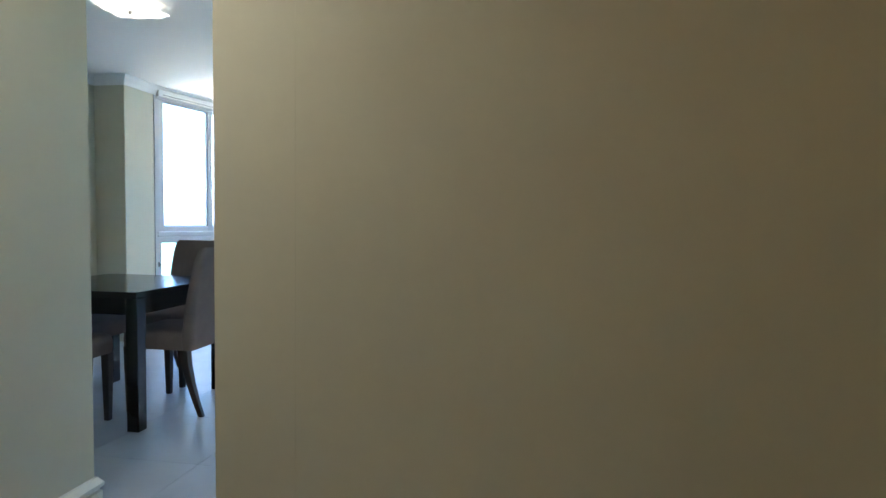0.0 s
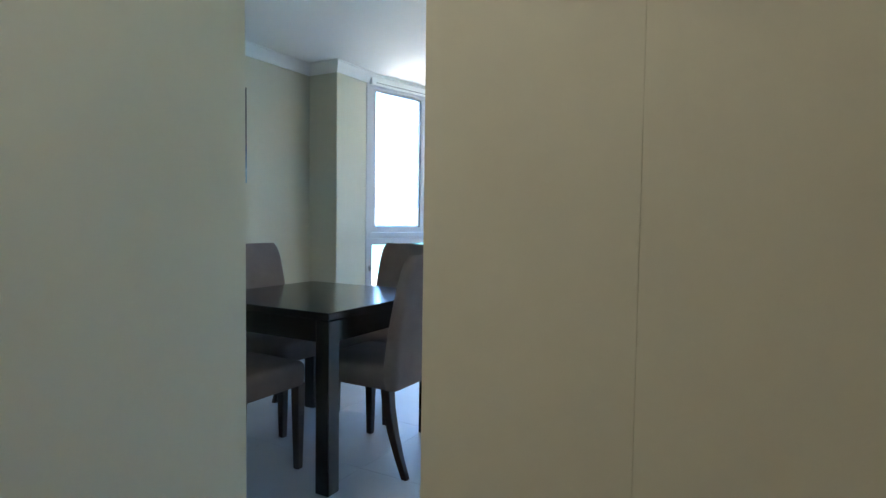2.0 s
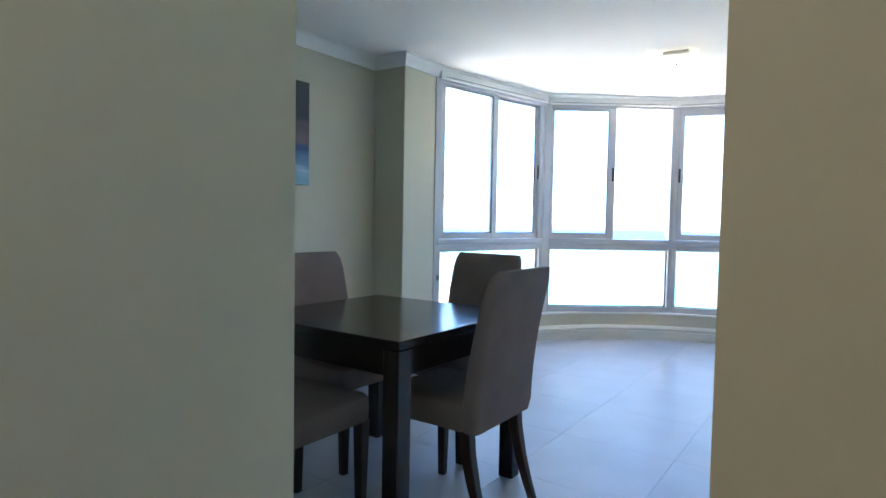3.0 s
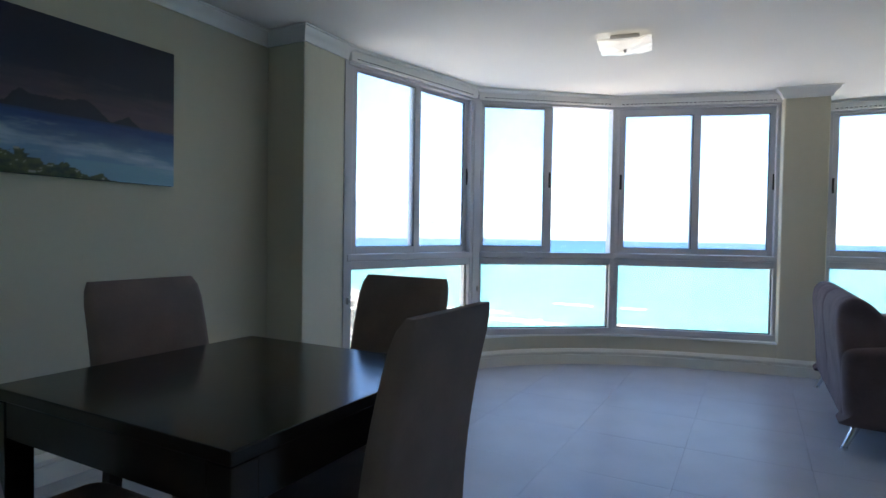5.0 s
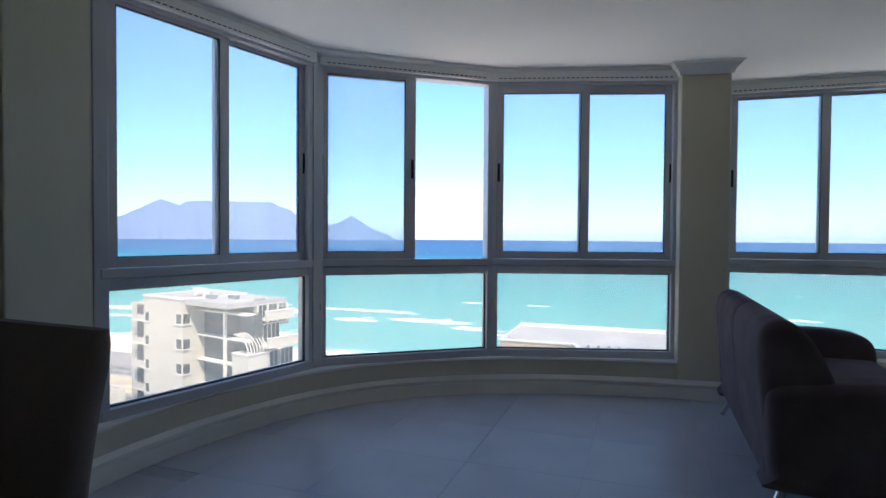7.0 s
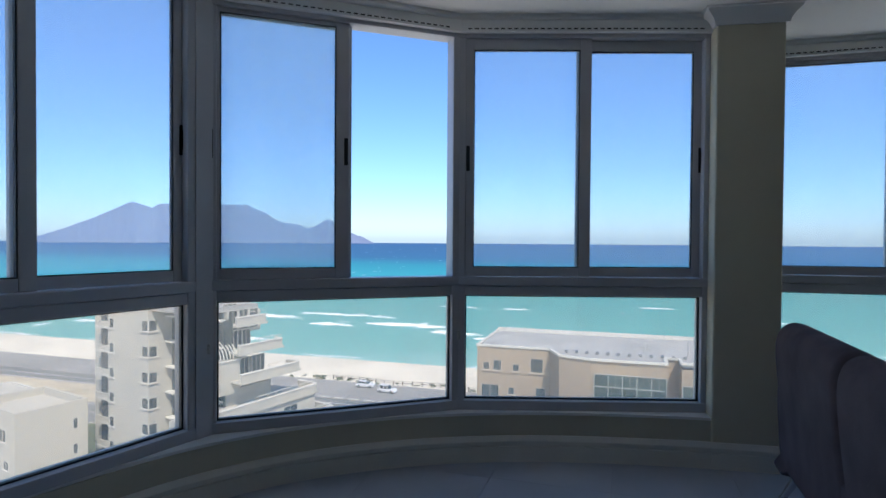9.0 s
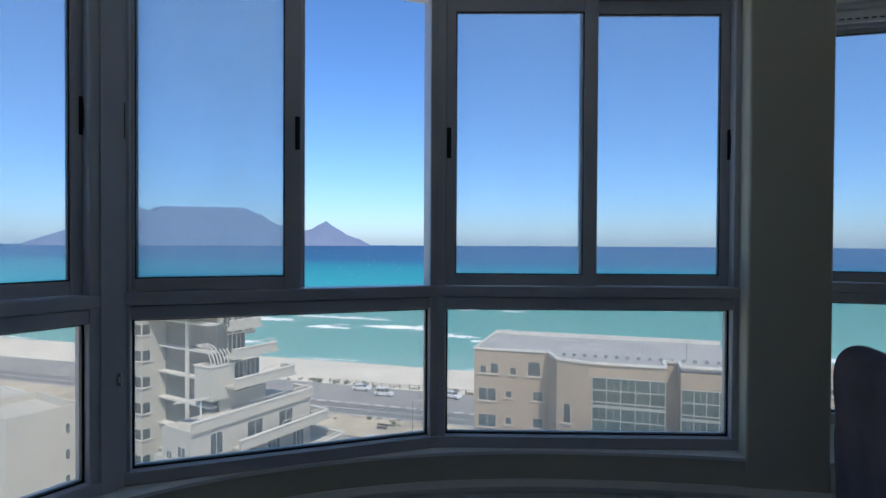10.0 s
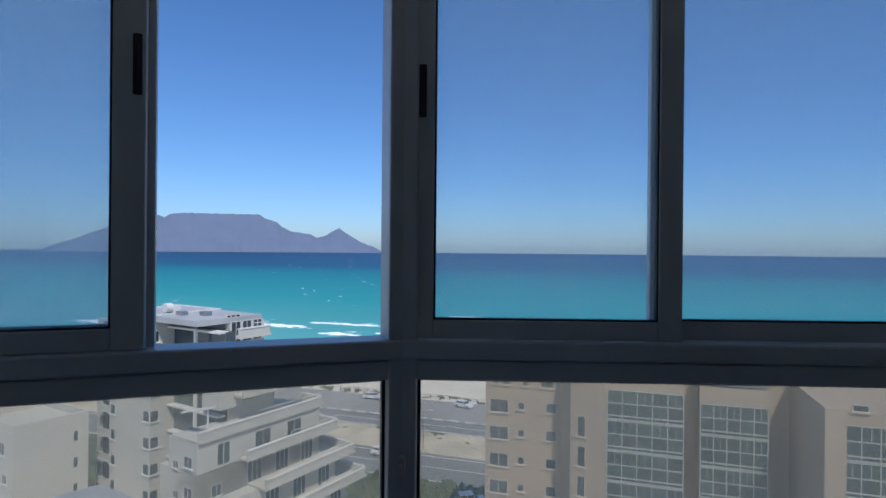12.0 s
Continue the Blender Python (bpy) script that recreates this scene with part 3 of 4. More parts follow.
part("back_panel", boxed(0.004, 0.05, -0.70, 0.75, 0.165, 0.40, 0.015), M_SOFA, so)
for y0, y1 in ((-0.595, 0.035), (0.045, 0.675)):
    part("seat_cushion", soft_bar(y0, y1, round_profile(0.27, 0.84, 0.30, 0.46, 0.05)), M_SOFA, so, soft=True)
for x, y, dx in ((0.09, -0.70, -0.07), (0.09, 0.78, -0.07), (0.74, -0.70, 0.045), (0.74, 0.78, 0.045)):
    lg = bmesh.new()
    tube(lg, (x + dx, y + (0.03 if y > 0 else -0.03), 0.012), (x, y, 0.16), 0.015, 0.024)
    tube(lg, (x + dx, y + (0.03 if y > 0 else -0.03), 0.0), (x + dx, y + (0.03 if y > 0 else -0.03), 0.014), 0.022, 0.020, 14)
    part("leg", lg, M_CHROME, so, "splayed chrome leg", soft=True)

# ---------------------------------------------------------------- ceiling lamps


def ceiling_lamp(x, y, rz, glow, label):
    lp = thing("ceiling_lamp", room_pose(x, y, CEIL, rz), label, "ceiling lamp", "ceiling lamps")
    part("base_plate", boxed(-0.09, 0.09, -0.09, 0.09, -0.028, -0.001, 0.006), M_STEEL, lp)
    part("stem", tube(bmesh.new(), (0, 0, -0.075), (0, 0, -0.025), 0.012, 0.012), M_STEEL, lp)
    sh = bmesh.new()
    n, h = 13, 0.16
    top, bot = [], []
    for j in range(n):
        for i in range(n):
            a, b = -h + 2 * h * i / (n - 1), -h + 2 * h * j / (n - 1)
            z = -0.085 - 0.020 * (a * a + b * b) / (h * h) * -1 * 0.6 + 0.006 * math.sin(a * 55) * math.cos(b * 47) + 0.012
            ed = 1 + 0.018 * math.sin(9 * a / h + 3 * b / h)
            top.append(sh.verts.new((a * ed, b * ed, z + 0.010)))
            bot.append(sh.verts.new((a * ed, b * ed, z)))
    for j in range(n - 1):
        for i in range(n - 1):
            k = j * n + i
            sh.faces.new((top[k], top[k + 1], top[k + n + 1], top[k + n]))
            sh.faces.new((bot[k + n], bot[k + n + 1], bot[k + 1], bot[k]))
    for i in range(n - 1):
        for a, b in ((i, i + 1), ((n - 1) * n + i + 1, (n - 1) * n + i), ((i + 1) * n, i * n), (i * n + n - 1, (i + 1) * n + n - 1)):
            sh.faces.new((top[b], top[a], bot[a], bot[b]))
    bmesh.ops.recalc_face_normals(sh, faces=sh.faces)
    part("shade", sh, glow, lp, "wavy frosted glass shade", soft=True)
    part("finial", tube(bmesh.new(), (0, 0, -0.088), (0, 0, -0.060), 0.008, 0.014), M_CHROME, lp)
    return lp


ceiling_lamp(-1.575, 4.97, 8, M_LAMP, "square wavy frosted-glass ceiling lamp in the lounge")
ceiling_lamp(-1.98, 2.25, 8, M_LAMP, "square wavy frosted-glass ceiling lamp over the dining table")
# fill lamp added out of view, standing in for daylight bounced into the hall
ceiling_lamp(-0.95, -0.05, 8, M_FILL_HALL, "added square ceiling lamp, out of view, that brightens the hall")
# unseen as well: assumed from the amber tint on the hall wall
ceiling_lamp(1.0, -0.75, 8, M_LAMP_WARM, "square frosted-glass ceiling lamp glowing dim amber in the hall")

# ---------------------------------------------------------------- outside: ground, sea, far mountain
GZ = -35.0
CU, CV = 4.59, -1.23                 # a point of the room from which the outside is laid out


def out_pose(dv, du, z=GZ, rz=0):
    return ROOM @ pose(CV + dv, CU + du, z, 0, 0, rz)


OUT = out_pose(0, 0)
solid("ground", boxed(-900, 900, -60, 156, -2.0, -0.02), M_SAND, OUT, "pale beach sand reaching down to the sea", "ground")
for nm, y0, y1, z, material, lab, cat in (
        ("pavement_parking", 116.5, 131, 0.0, M_ASPHALT, "grey asphalt parking strip beside the beach", "parking"),
        ("road_beach", 108.5, 116.4, 0.0, M_ROAD, "dark asphalt beach road with white lines", "road"),
        ("ground_verge", 97, 108.4, 0.06, M_VERGE, "dry sandy verge between two roads", "verge"),
        ("road_inner", 86, 96.9, 0.0, M_ROAD, "dark asphalt service road", "road"),
        ("ground_garden", 56, 85.5, 0.05, M_GARDEN, "green coastal scrub garden", "garden")):
    solid(nm, boxed(-420, 420, y0, y1, z - 0.3, z), material, OUT, lab, cat)
ln = bmesh.new()
for y, w in ((112.6, 0.22), (108.9, 0.3), (91.0, 0.18), (95.6, 0.25)):
    box(ln, -400, 400, y, y + w, 0.002, 0.012)
solid("road_marking", ln, M_LINE, OUT, "white painted road lines", "road marking")
ks = bmesh.new()
for i in range(60):
    box(ks, -130 + i * 3.6, -130 + i * 3.6 + 2.3, 116.3, 116.8, 0.0, 0.16)
solid("kerb_stone", ks, M_COPING, OUT, "broken row of pale kerb stones", "kerb", "stuff")

sea = bmesh.new()
prism(sea, [(-4800, 150), (4800, 150), (4800, 5200), (-4800, 5200)], -6.0, -0.5)
solid("water", sea, M_SEA, OUT, "turquoise sea darkening to deep blue far out", "sea")

# breaking waves: low uneven ridges of foam
rnd = random.Random(4)
fo = bmesh.new()


def foam(bm, x, y, length, width, h):
    n = max(8, int(length / 1.6))
    rings = []
    for i in range(n + 1):
        t = i / n
        k = math.sin(math.pi * t) ** 0.45 * (0.6 + 0.5 * noise.noise(Vector((x + t * length * 0.35, y, 1.7)))) + 0.03
        wob = 1.4 * noise.noise(Vector((x * 0.1 + t * length * 0.14, y, 7.0)))
        cx, cy = x + t * length, y + wob
        rings.append([(cx, cy - width * k, 0.0), (cx, cy - width * 0.3 * k, h * k), (cx, cy + width * 0.4 * k, h * 0.7 * k), (cx, cy + width * k, 0.0)])
    loft(bm, rings, tidy=False)


def breaker(bm, x, y, length, width, h):
    """A broken crest: one thin ridge and torn patches of foam behind and before it."""
    foam(bm, x, y, length, width * 0.45, h)
    for _ in range(int(6 + length * 0.8)):
        t = rnd.uniform(0.0, 1.0)
        d = abs(rnd.gauss(0, 1)) * width * (0.35 + 0.65 * math.sin(math.pi * t))
        foam(bm, x + t * length, y + d - width * 0.5, rnd.uniform(1.5, 6.0), rnd.uniform(0.4, 1.1), rnd.uniform(0.1, 0.35))


for x, y, l, w, h in ((-128, 220, 16, 2.2, 0.7), (-105, 228, 30, 3.2, 0.9), (-72, 215, 16, 2.4, 0.7), (-52, 206, 12, 2.0, 0.6), (-14, 205, 9, 1.6, 0.5), (-150, 250, 40, 2.2, 0.5),
                      (6, 212, 14, 3.5, 0.6), (28, 205, 26, 5.0, 0.9), (58, 207, 24, 4.0, 0.9), (96, 214, 34, 4.0, 0.8), (-200, 235, 50, 4, 0.8), (-260, 215, 50, 5, 0.8), (-230, 195, 70, 4, 0.6), (-190, 180, 60, 4, 0.5), (140, 230, 40, 3, 0.8),
                      (-60, 300, 12, 1.5, 0.4), (10, 330, 14, 1.5, 0.4), (60, 290, 10, 1.2, 0.4), (-95, 300, 18, 1.4, 0.4)):
    breaker(fo, x, y, l * 1.15, w * 2.4, h * 1.6)
for k in range(9):
    foam(fo, -300 + k * 55 + rnd.uniform(-8, 8), 152 + rnd.uniform(-1.0, 1.5), 64, rnd.uniform(2.0, 3.4), 0.15)
for k in range(10):
    foam(fo, -240 + k * 48 + rnd.uniform(-12, 12), 161 + rnd.uniform(-2, 3), rnd.uniform(18, 40), rnd.uniform(0.8, 1.6), 0.2)
for k in range(420):
    y = rnd.uniform(300, 2200)
    foam(fo, rnd.uniform(-0.65, 0.75) * y, y, rnd.uniform(1.5, 4.5) * (y / 400) ** 0.6, rnd.uniform(0.25, 0.5) * (y / 400) ** 0.8, 0.25)
bmesh.ops.recalc_face_normals(fo, faces=fo.faces)
solid("breaking_waves", fo, M_FOAM, out_pose(0, 0, GZ - 0.5), "white breaking waves and foam on the sea", "waves", "stuff", soft=True)

# the far mountain with its flat top and the pointed hill beside it
D = 4700.0


# bearing and height over distance of its summits, cliffs and saddles
SUMMITS = [(-27.5, -0.004), (-25.1, 0.012), (-22.7, 0.0305), (-20.7, 0.049), (-20.1, 0.0545), (-19.2, 0.050), (-18.5, 0.0455), (-18.0, 0.0515), (-16.9, 0.0535), (-10.4, 0.0540),
           (-9.9, 0.048), (-8.8, 0.042), (-8.3, 0.0335), (-7.5, 0.027), (-5.6, 0.0225), (-5.1, 0.0165), (-4.3, 0.0205), (-3.4, 0.0298), (-2.97, 0.0340), (-2.4, 0.0265), (-0.8, 0.0095), (0.3, 0.0030), (1.5, -0.008)]


def crest(a):
    """Height over distance of the skyline at a bearing in degrees."""
    for (a0, r0), (a1, r1) in zip(SUMMITS, SUMMITS[1:]):
        if a0 <= a <= a1:
            return r0 + (r1 - r0) * (a - a0) / (a1 - a0)
    return -0.008


mt = bmesh.new()
prev = None
for i in range(481):
    a = -27.5 + 30.0 * i / 480
    r = crest(a)
    n = noise.fractal(Vector((a * 2.3, 0, 0)), 1.0, 2.0, 5) * 0.0009
    s, c = math.sin(radians(a)), math.cos(radians(a))
    hz = max(GZ - 3, (r + (n if r > 0.004 else 0)) * D)
    foot = GZ - 3
    colv = []
    for k in range(7):
        t = k / 6
        slope = 1 - (1 - t) ** 1.5
        gully = 45 * noise.fractal(Vector((a * 0.7, t * 1.6, 3.0)), 1.0, 2.0, 2) * (1 - t) * min(1.0, max(0.0, r) * 40)
        d = D - 330 * (1 - t) + gully
        colv.append(mt.verts.new((s * d, c * d, foot + (hz - foot) * t ** 0.9)))
    colv.append(mt.verts.new((s * (D + 150), c * (D + 150), foot)))
    if prev:
        for k in range(7):
            mt.faces.new((prev[k], colv[k], colv[k + 1], prev[k + 1]))
    prev = colv
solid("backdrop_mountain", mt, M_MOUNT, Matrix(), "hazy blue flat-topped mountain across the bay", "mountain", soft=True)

# ---------------------------------------------------------------- apartment blocks and street things
PANE_CACHE = {}


def shared(key, make, material):
    if key not in PANE_CACHE:
        PANE_CACHE[key] = mesh_of(key[0], make(), material)
    return PANE_CACHE[key]


def child(name, me, parent, m):
    ob = new(name, me)
    ob.parent = parent
    ob.matrix_local = m
    return ob


def far_window(parent, m, w, h, material=None, sill=True, bars=1, surround=None):
    """A window set on a wall face; m puts its lower middle on the wall, looking along -y."""
    material = material or M_FARGLASS

    def frame_mesh():
        b = bmesh.new()
        t = 0.07
        box(b, -w / 2, -w / 2 + t, -0.03, 0.05, 0, h)
        box(b, w / 2 - t, w / 2, -0.03, 0.05, 0, h)
        box(b, -w / 2 + t, w / 2 - t, -0.03, 0.05, h - t, h)
        for i in range(bars):
            x = -w / 2 + w * (i + 1) / (bars + 1)
            box(b, x - 0.03, x + 0.03, -0.03, 0.05, 0.02, h - t)
        if sill:
            box(b, -w / 2 - 0.10, w / 2 + 0.10, -0.16, 0.05, -0.14, 0.0)
        return b
    surround = surround or M_COPING
    key = ("window", round(w, 2), round(h, 2), sill, bars, surround.name)
    win = child("window", shared(key, frame_mesh, surround), parent, m)
    child("pane", shared(("pane", round(w, 2), round(h, 2), material.name), lambda: boxed(-w / 2 + 0.05, w / 2 - 0.05, -0.012, 0.04, 0.01, h - 0.05), material), win, Matrix())
    return win


def block(parent, x0, x1, y0, y1, z0, z1, material, coping=0.0, name="wall"):
    part(name, boxed(x0, x1, y0, y1, z0, z1), material, parent)
    if coping:
        c = bmesh.new()
        e = 0.12
        for a in ((x0 - e, x1 + e, y0 - e, y0 + 0.2), (x0 - e, x1 + e, y1 - 0.2, y1 + e), (x0 - e, x0 + 0.2, y0 + 0.2, y1 - 0.2), (x1 - 0.2, x1 + e, y0 + 0.2, y1 - 0.2)):
            box(c, *a, z1 + 0.003, z1 + coping)
        part("coping", c, M_COPING, parent)


def near_face(x, y, z):
    return pose(x, y, z)


def right_face(x, y, z):
    return pose(x, y, z, 0, 0, 90)


# the tan block with its glazed balconies
rb = thing("apartment_building", out_pose(0, 0), "tan rendered apartment block with green-glazed balconies and flat roof", "building")
RZ = 24.7
block(rb, -14.5, -5.9, 59.4, 71.5, 0, RZ, M_BLDG_R)
part("wall", prism(bmesh.new(), [(-6.7, 59.398), (-5.5, 56.4), (-2.4, 55.4), (-2.4, 66), (-6.7, 66)], 0, RZ), M_BLDG_R, rb)
block(rb, -2.39, 4.4, 55.5, 70.5, 0, RZ, M_BLDG_R)
block(rb, 4.41, 5.7, 58.3, 70.4, 0, RZ - 0.02, M_BLDG_R)
block(rb, 5.71, 11.2, 56.2, 70.3, 0, RZ - 0.4, M_BLDG_R)
block(rb, 11.21, 13.59, 60.0, 70, 0, RZ - 0.4, M_BLDG_R)
block(rb, 13.6, 15.0, 50.0, 66, 0, RZ, M_BLDG_R)
block(rb, 15.01, 24.2, 52.0, 66, 0, RZ - 0.6, M_BLDG_R)
part("roof", prism(bmesh.new(), [(-14.3, 59.6), (-6.6, 59.6), (-5.4, 56.6), (-2.3, 55.7), (4.35, 55.7), (4.5, 58.4), (5.6, 58.4), (5.8, 56.4), (11.1, 56.4), (11.1, 70.2), (-14.3, 71.3)], RZ - 0.3, RZ + 0.05), M_ROOF, rb, "flat pale grey roof")
edge = bmesh.new()
for (ax, ay), (bx, by) in zip([(-14.5, 71.5), (-14.5, 59.4), (-6.7, 59.4), (-5.5, 56.4), (-2.4, 55.4), (4.4, 55.45), (4.42, 58.25), (5.7, 58.25), (5.72, 56.15)],
                              [(-14.5, 59.4), (-6.7, 59.4), (-5.5, 56.4), (-2.4, 55.4), (4.4, 55.45), (4.42, 58.25), (5.7, 58.25), (5.72, 56.15), (11.2, 56.15)]):
    L = math.hypot(bx - ax, by - ay)
    box(edge, 0, L, -0.12, 0.18, RZ + 0.06, RZ + 0.26, 0, pose(ax, ay, 0, 0, 0, math.degrees(math.atan2(by - ay, bx - ax))))
box(edge, -14.5, 11.2, 70.2, 70.6, RZ + 0.06, RZ + 0.5)
part("coping", edge, M_COPING, rb)
for i in range(16):
    x = -5.0 + i * 1.02
    child("roof_vent", shared(("roof_vent",), lambda: boxed(-0.16, 0.16, -0.14, 0.14, 0, 0.32, 0.03), M_STEEL), rb, pose(x, 58.6 + 0.02 * i, RZ + 0.05))
vp = bmesh.new()
tube(vp, (6.6, 60, RZ), (6.6, 60, RZ + 2.2), 0.04, 0.03, 6)
box(vp, 6.1, 7.1, 59.97, 60.03, RZ + 1.7, RZ + 1.75)
box(vp, 6.3, 6.9, 59.97, 60.03, RZ + 2.0, RZ + 2.04)
part("aerial", vp, M_STEEL, rb)
for k in range(8):
    z = 19.4 - 2.8 * k
    if z < 0.5:
        break
    far_window(rb, near_face(-13.05, 59.4, z), 2.0, 1.35, surround=M_SURROUND)
    far_window(rb, near_face(-10.75, 59.4, z + 0.45), 0.75, 0.75, bars=0, surround=M_SURROUND)
    far_window(rb, near_face(-7.7, 59.4, z + 0.35), 1.1, 1.0, bars=0, surround=M_SURROUND)
    far_window(rb, pose(-4.45, 56.055, z - 0.6, 0, 0, -17.9), 0.85, 1.9, bars=0, surround=M_SURROUND)
for x, w, h in ((-13.5, 0.75, 0.8), (-12.3, 0.95, 1.1), (-10.3, 0.75, 0.8), (-8.1, 1.4, 1.5)):
    far_window(rb, near_face(x, 59.4, 22.3), w, h, bars=0, surround=M_SURROUND)


def glazed_bay(x0, x1, y, ztop, cols, floors):
    """Enclosed balconies: rows of panes between pale bars and slab edges."""
    bars = bmesh.new()
    n = 0
    w = (x1 - x0) / cols
    for k in range(floors):
        zt = ztop - 2.8 * k
        for z0, z1, d in ((zt - 0.06, zt, 0.14), (zt - 1.25, zt - 1.17, 0.10), (zt - 2.38, zt - 2.28, 0.12), (zt - 2.72, zt - 2.62, 0.14)):
            box(bars, x0, x1, y - d, y - 0.005, z0, z1)
        for i in range(cols + 1):
            box(bars, x0 + w * i - 0.035, x0 + w * i + 0.035, y - 0.11, y - 0.006, zt - 2.8, zt - 0.06)
        for i in range(cols):
            if (i + k) % 3:
                box(bars, x0 + w * (i + 0.52) - 0.02, x0 + w * (i + 0.52) + 0.02, y - 0.09, y - 0.006, zt - 1.17, zt - 0.06)
            for z0, h in ((zt - 1.16, 1.09), (zt - 2.27, 1.0), (zt - 2.61, 0.22)):
                child("pane", shared(("pane", round(w, 2), h, "g"), lambda: boxed(-w / 2 + 0.04, w / 2 - 0.04, -0.05, 0.0, 0, h), M_GREENGLASS), rb, pose(x0 + w * (i + 0.5), y - 0.006, z0))
                n += 1
    part("glazing_bars", bars, M_BARS, rb)


glazed_bay(-2.1, 4.35, 55.49, RZ - 1.15, 5, 7)
glazed_bay(5.8, 11.1, 56.19, RZ - 1.9, 5, 7)
glazed_bay(15.3, 24.0, 51.99, RZ - 1.6, 7, 7)
for i in range(5):
    far_window(rb, near_face(16.5 + 2.4 * i, 51.99, RZ - 0.55 + 0.05), 1.1, 0.0 + 0.5, bars=0, surround=M_SURROUND)

# the cream block stepping down towards the sea
lb = thing("apartment_building", out_pose(-39.8, 46.2, GZ, -14), "cream rendered apartment block stepping down in terraces", "building")
block(lb, -4.6, 0, 0, 16.5, 0, 17.2, M_BLDG, 0.0)
block(lb, -14, -4.61, 6.2, 16.5, 0, 17.2, M_BLDG)
levels = ((20.2, -1.0, 6.0, 14.4), (23.2, -2.0, 6.5, 12.4), (26.2, -3.0, 7.0, 10.4))
for z1, x1, y0, y1 in levels:
    block(lb, -14, x1 - 2.2, y0, y1 - 2.0, z1 - 4.0, z1 - 1.0, M_BLDG)
block(lb, -12.7, -4.6, 7.2, 12.0, 25.2, 27.7, M_BLDG)
# terraces: slab, parapet and rail
terr = ((26.2, -3.0, 7.0, 11.2), (23.2, -2.0, 6.5, 12.8), (20.2, -1.0, 6.0, 14.6), (17.2, 0.0, 0.0, 16.6), (14.2, 1.0, 5.0, 18.4), (11.2, 2.6, 6.0, 19.6), (8.2, 3.6, 7.0, 20.6))
for i, (z, x1, y0, y1) in enumerate(terr):
    p = bmesh.new()
    box(p, -4.2, x1 + 0.3, y0, y1 + 0.3, z - 0.05, z + 0.18)
    box(p, x1, x1 + 0.28, y0 + 0.0, y1, z + 0.181, z + 1.0)
    box(p, -3.0, x1, y1, y1 + 0.28, z + 0.181, z + 1.0)
    part("parapet", p, M_BLDG, lb)
    c = bmesh.new()
    box(c, x1 - 0.08, x1 + 0.36, y0, y1 + 0.06, z + 1.003, z + 1.12)
    box(c, -3.0, x1 - 0.08, y1 - 0.04, y1 + 0.36, z + 1.003, z + 1.12)
    part("coping", c, M_COPING, lb)
    rl = bmesh.new()
    y = y0 + (y1 - y0) * 0.45
    while y < y1:
        box(rl, x1 + 0.10, x1 + 0.15, y, y + 0.05, z + 1.12, z + 1.5)
        y += 1.3
    box(rl, x1 + 0.09, x1 + 0.16, y0 + (y1 - y0) * 0.45, y1, z + 1.5, z + 1.56)
    part("rail", rl, M_COPING, lb)
for i, (z, x1, y0, y1) in enumerate(terr):
    if i < 3:
        wx, ya, yb = x1 - 1.2 - 1.0, y0 + 1.0, y1 - 3.0
    elif i == 3:
        continue
    else:
        wx, ya, yb = x1 - 1.0, y0, y1 - 2.0
        block(lb, -6, wx, 0.0, yb, z - 3.0, z - 0.06, M_BLDG)
    n = max(2, int((yb - ya) / 3.2))
    for k in range(n):
        yy = ya + (yb - ya) * (k + 0.5) / n
        far_window(lb, right_face(wx, yy, z - 2.75 if i > 3 else z + 0.2), 1.9, 2.2, sill=False, bars=2)
for yy, w, h, zz in ((3.0, 1.6, 2.2, 14.4), (8.0, 2.2, 2.2, 14.4), (12.5, 2.2, 2.2, 14.4), (2.2, 1.2, 1.2, 11.4), (2.2, 1.2, 1.2, 8.4)):
    far_window(lb, right_face(0.0, yy, zz), w, h, sill=zz < 12, bars=1)
for zz in (14.6, 11.6, 8.6, 5.6):
    far_window(lb, near_face(-1.4, 0, zz), 1.3, 1.1)
    far_window(lb, near_face(-3.4, 0, zz - 0.4), 0.9, 0.8)
# awning on posts over the corner terrace
aw = bmesh.new()
box(aw, -1.9, 1.9, -0.5, 0.5, -0.08, 0.08, 0.02, pose(-1.6, 1.2, 20.0, 0, -13, 8))
tube(aw, (-0.2, 1.3, 17.3), (-0.2, 1.3, 20.3), 0.10, 0.10, 6)
part("awning", aw, M_COPING, lb)
# recessed balconies
for k in range(9):
    z = 27.0 - 3.0 * k
    if z < 1:
        break
    part("balcony", boxed(-12.7, -3.5 if z > 17 else -6.5, 4.9, 6.2, z - 0.12, z + 0.08), M_COPING, lb)
part("wall", boxed(-12.7, -3.4, 5.8, 7.0, 0, 27.0), M_FARGLASS, lb, "dark glazed balcony recess")
part("pillar", boxed(-7.6, -7.2, 4.75, 5.0, 0, 27.2), M_COPING, lb)
# barrel-shaped pergola ribs on a terrace
for k in range(7):
    rb_ = bmesh.new()
    pts = [(-5.2 + 2.6 * math.sin(radians(a)), 26.2 - 3.4 + 2.0 * math.cos(radians(a))) for a in range(0, 91, 15)]
    for (xa, za), (xb, zb) in zip(pts, pts[1:]):
        tube(rb_, (xa, 4.4 + 0.42 * k, za), (xb, 4.4 + 0.42 * k, zb), 0.07, 0.07, 5)
    part("pergola_rib", rb_, M_COPING, lb)
block(lb, -5.2, -2.4, 4.2, 7.2, 19.0, 22.6, M_BLDG, 0.12)
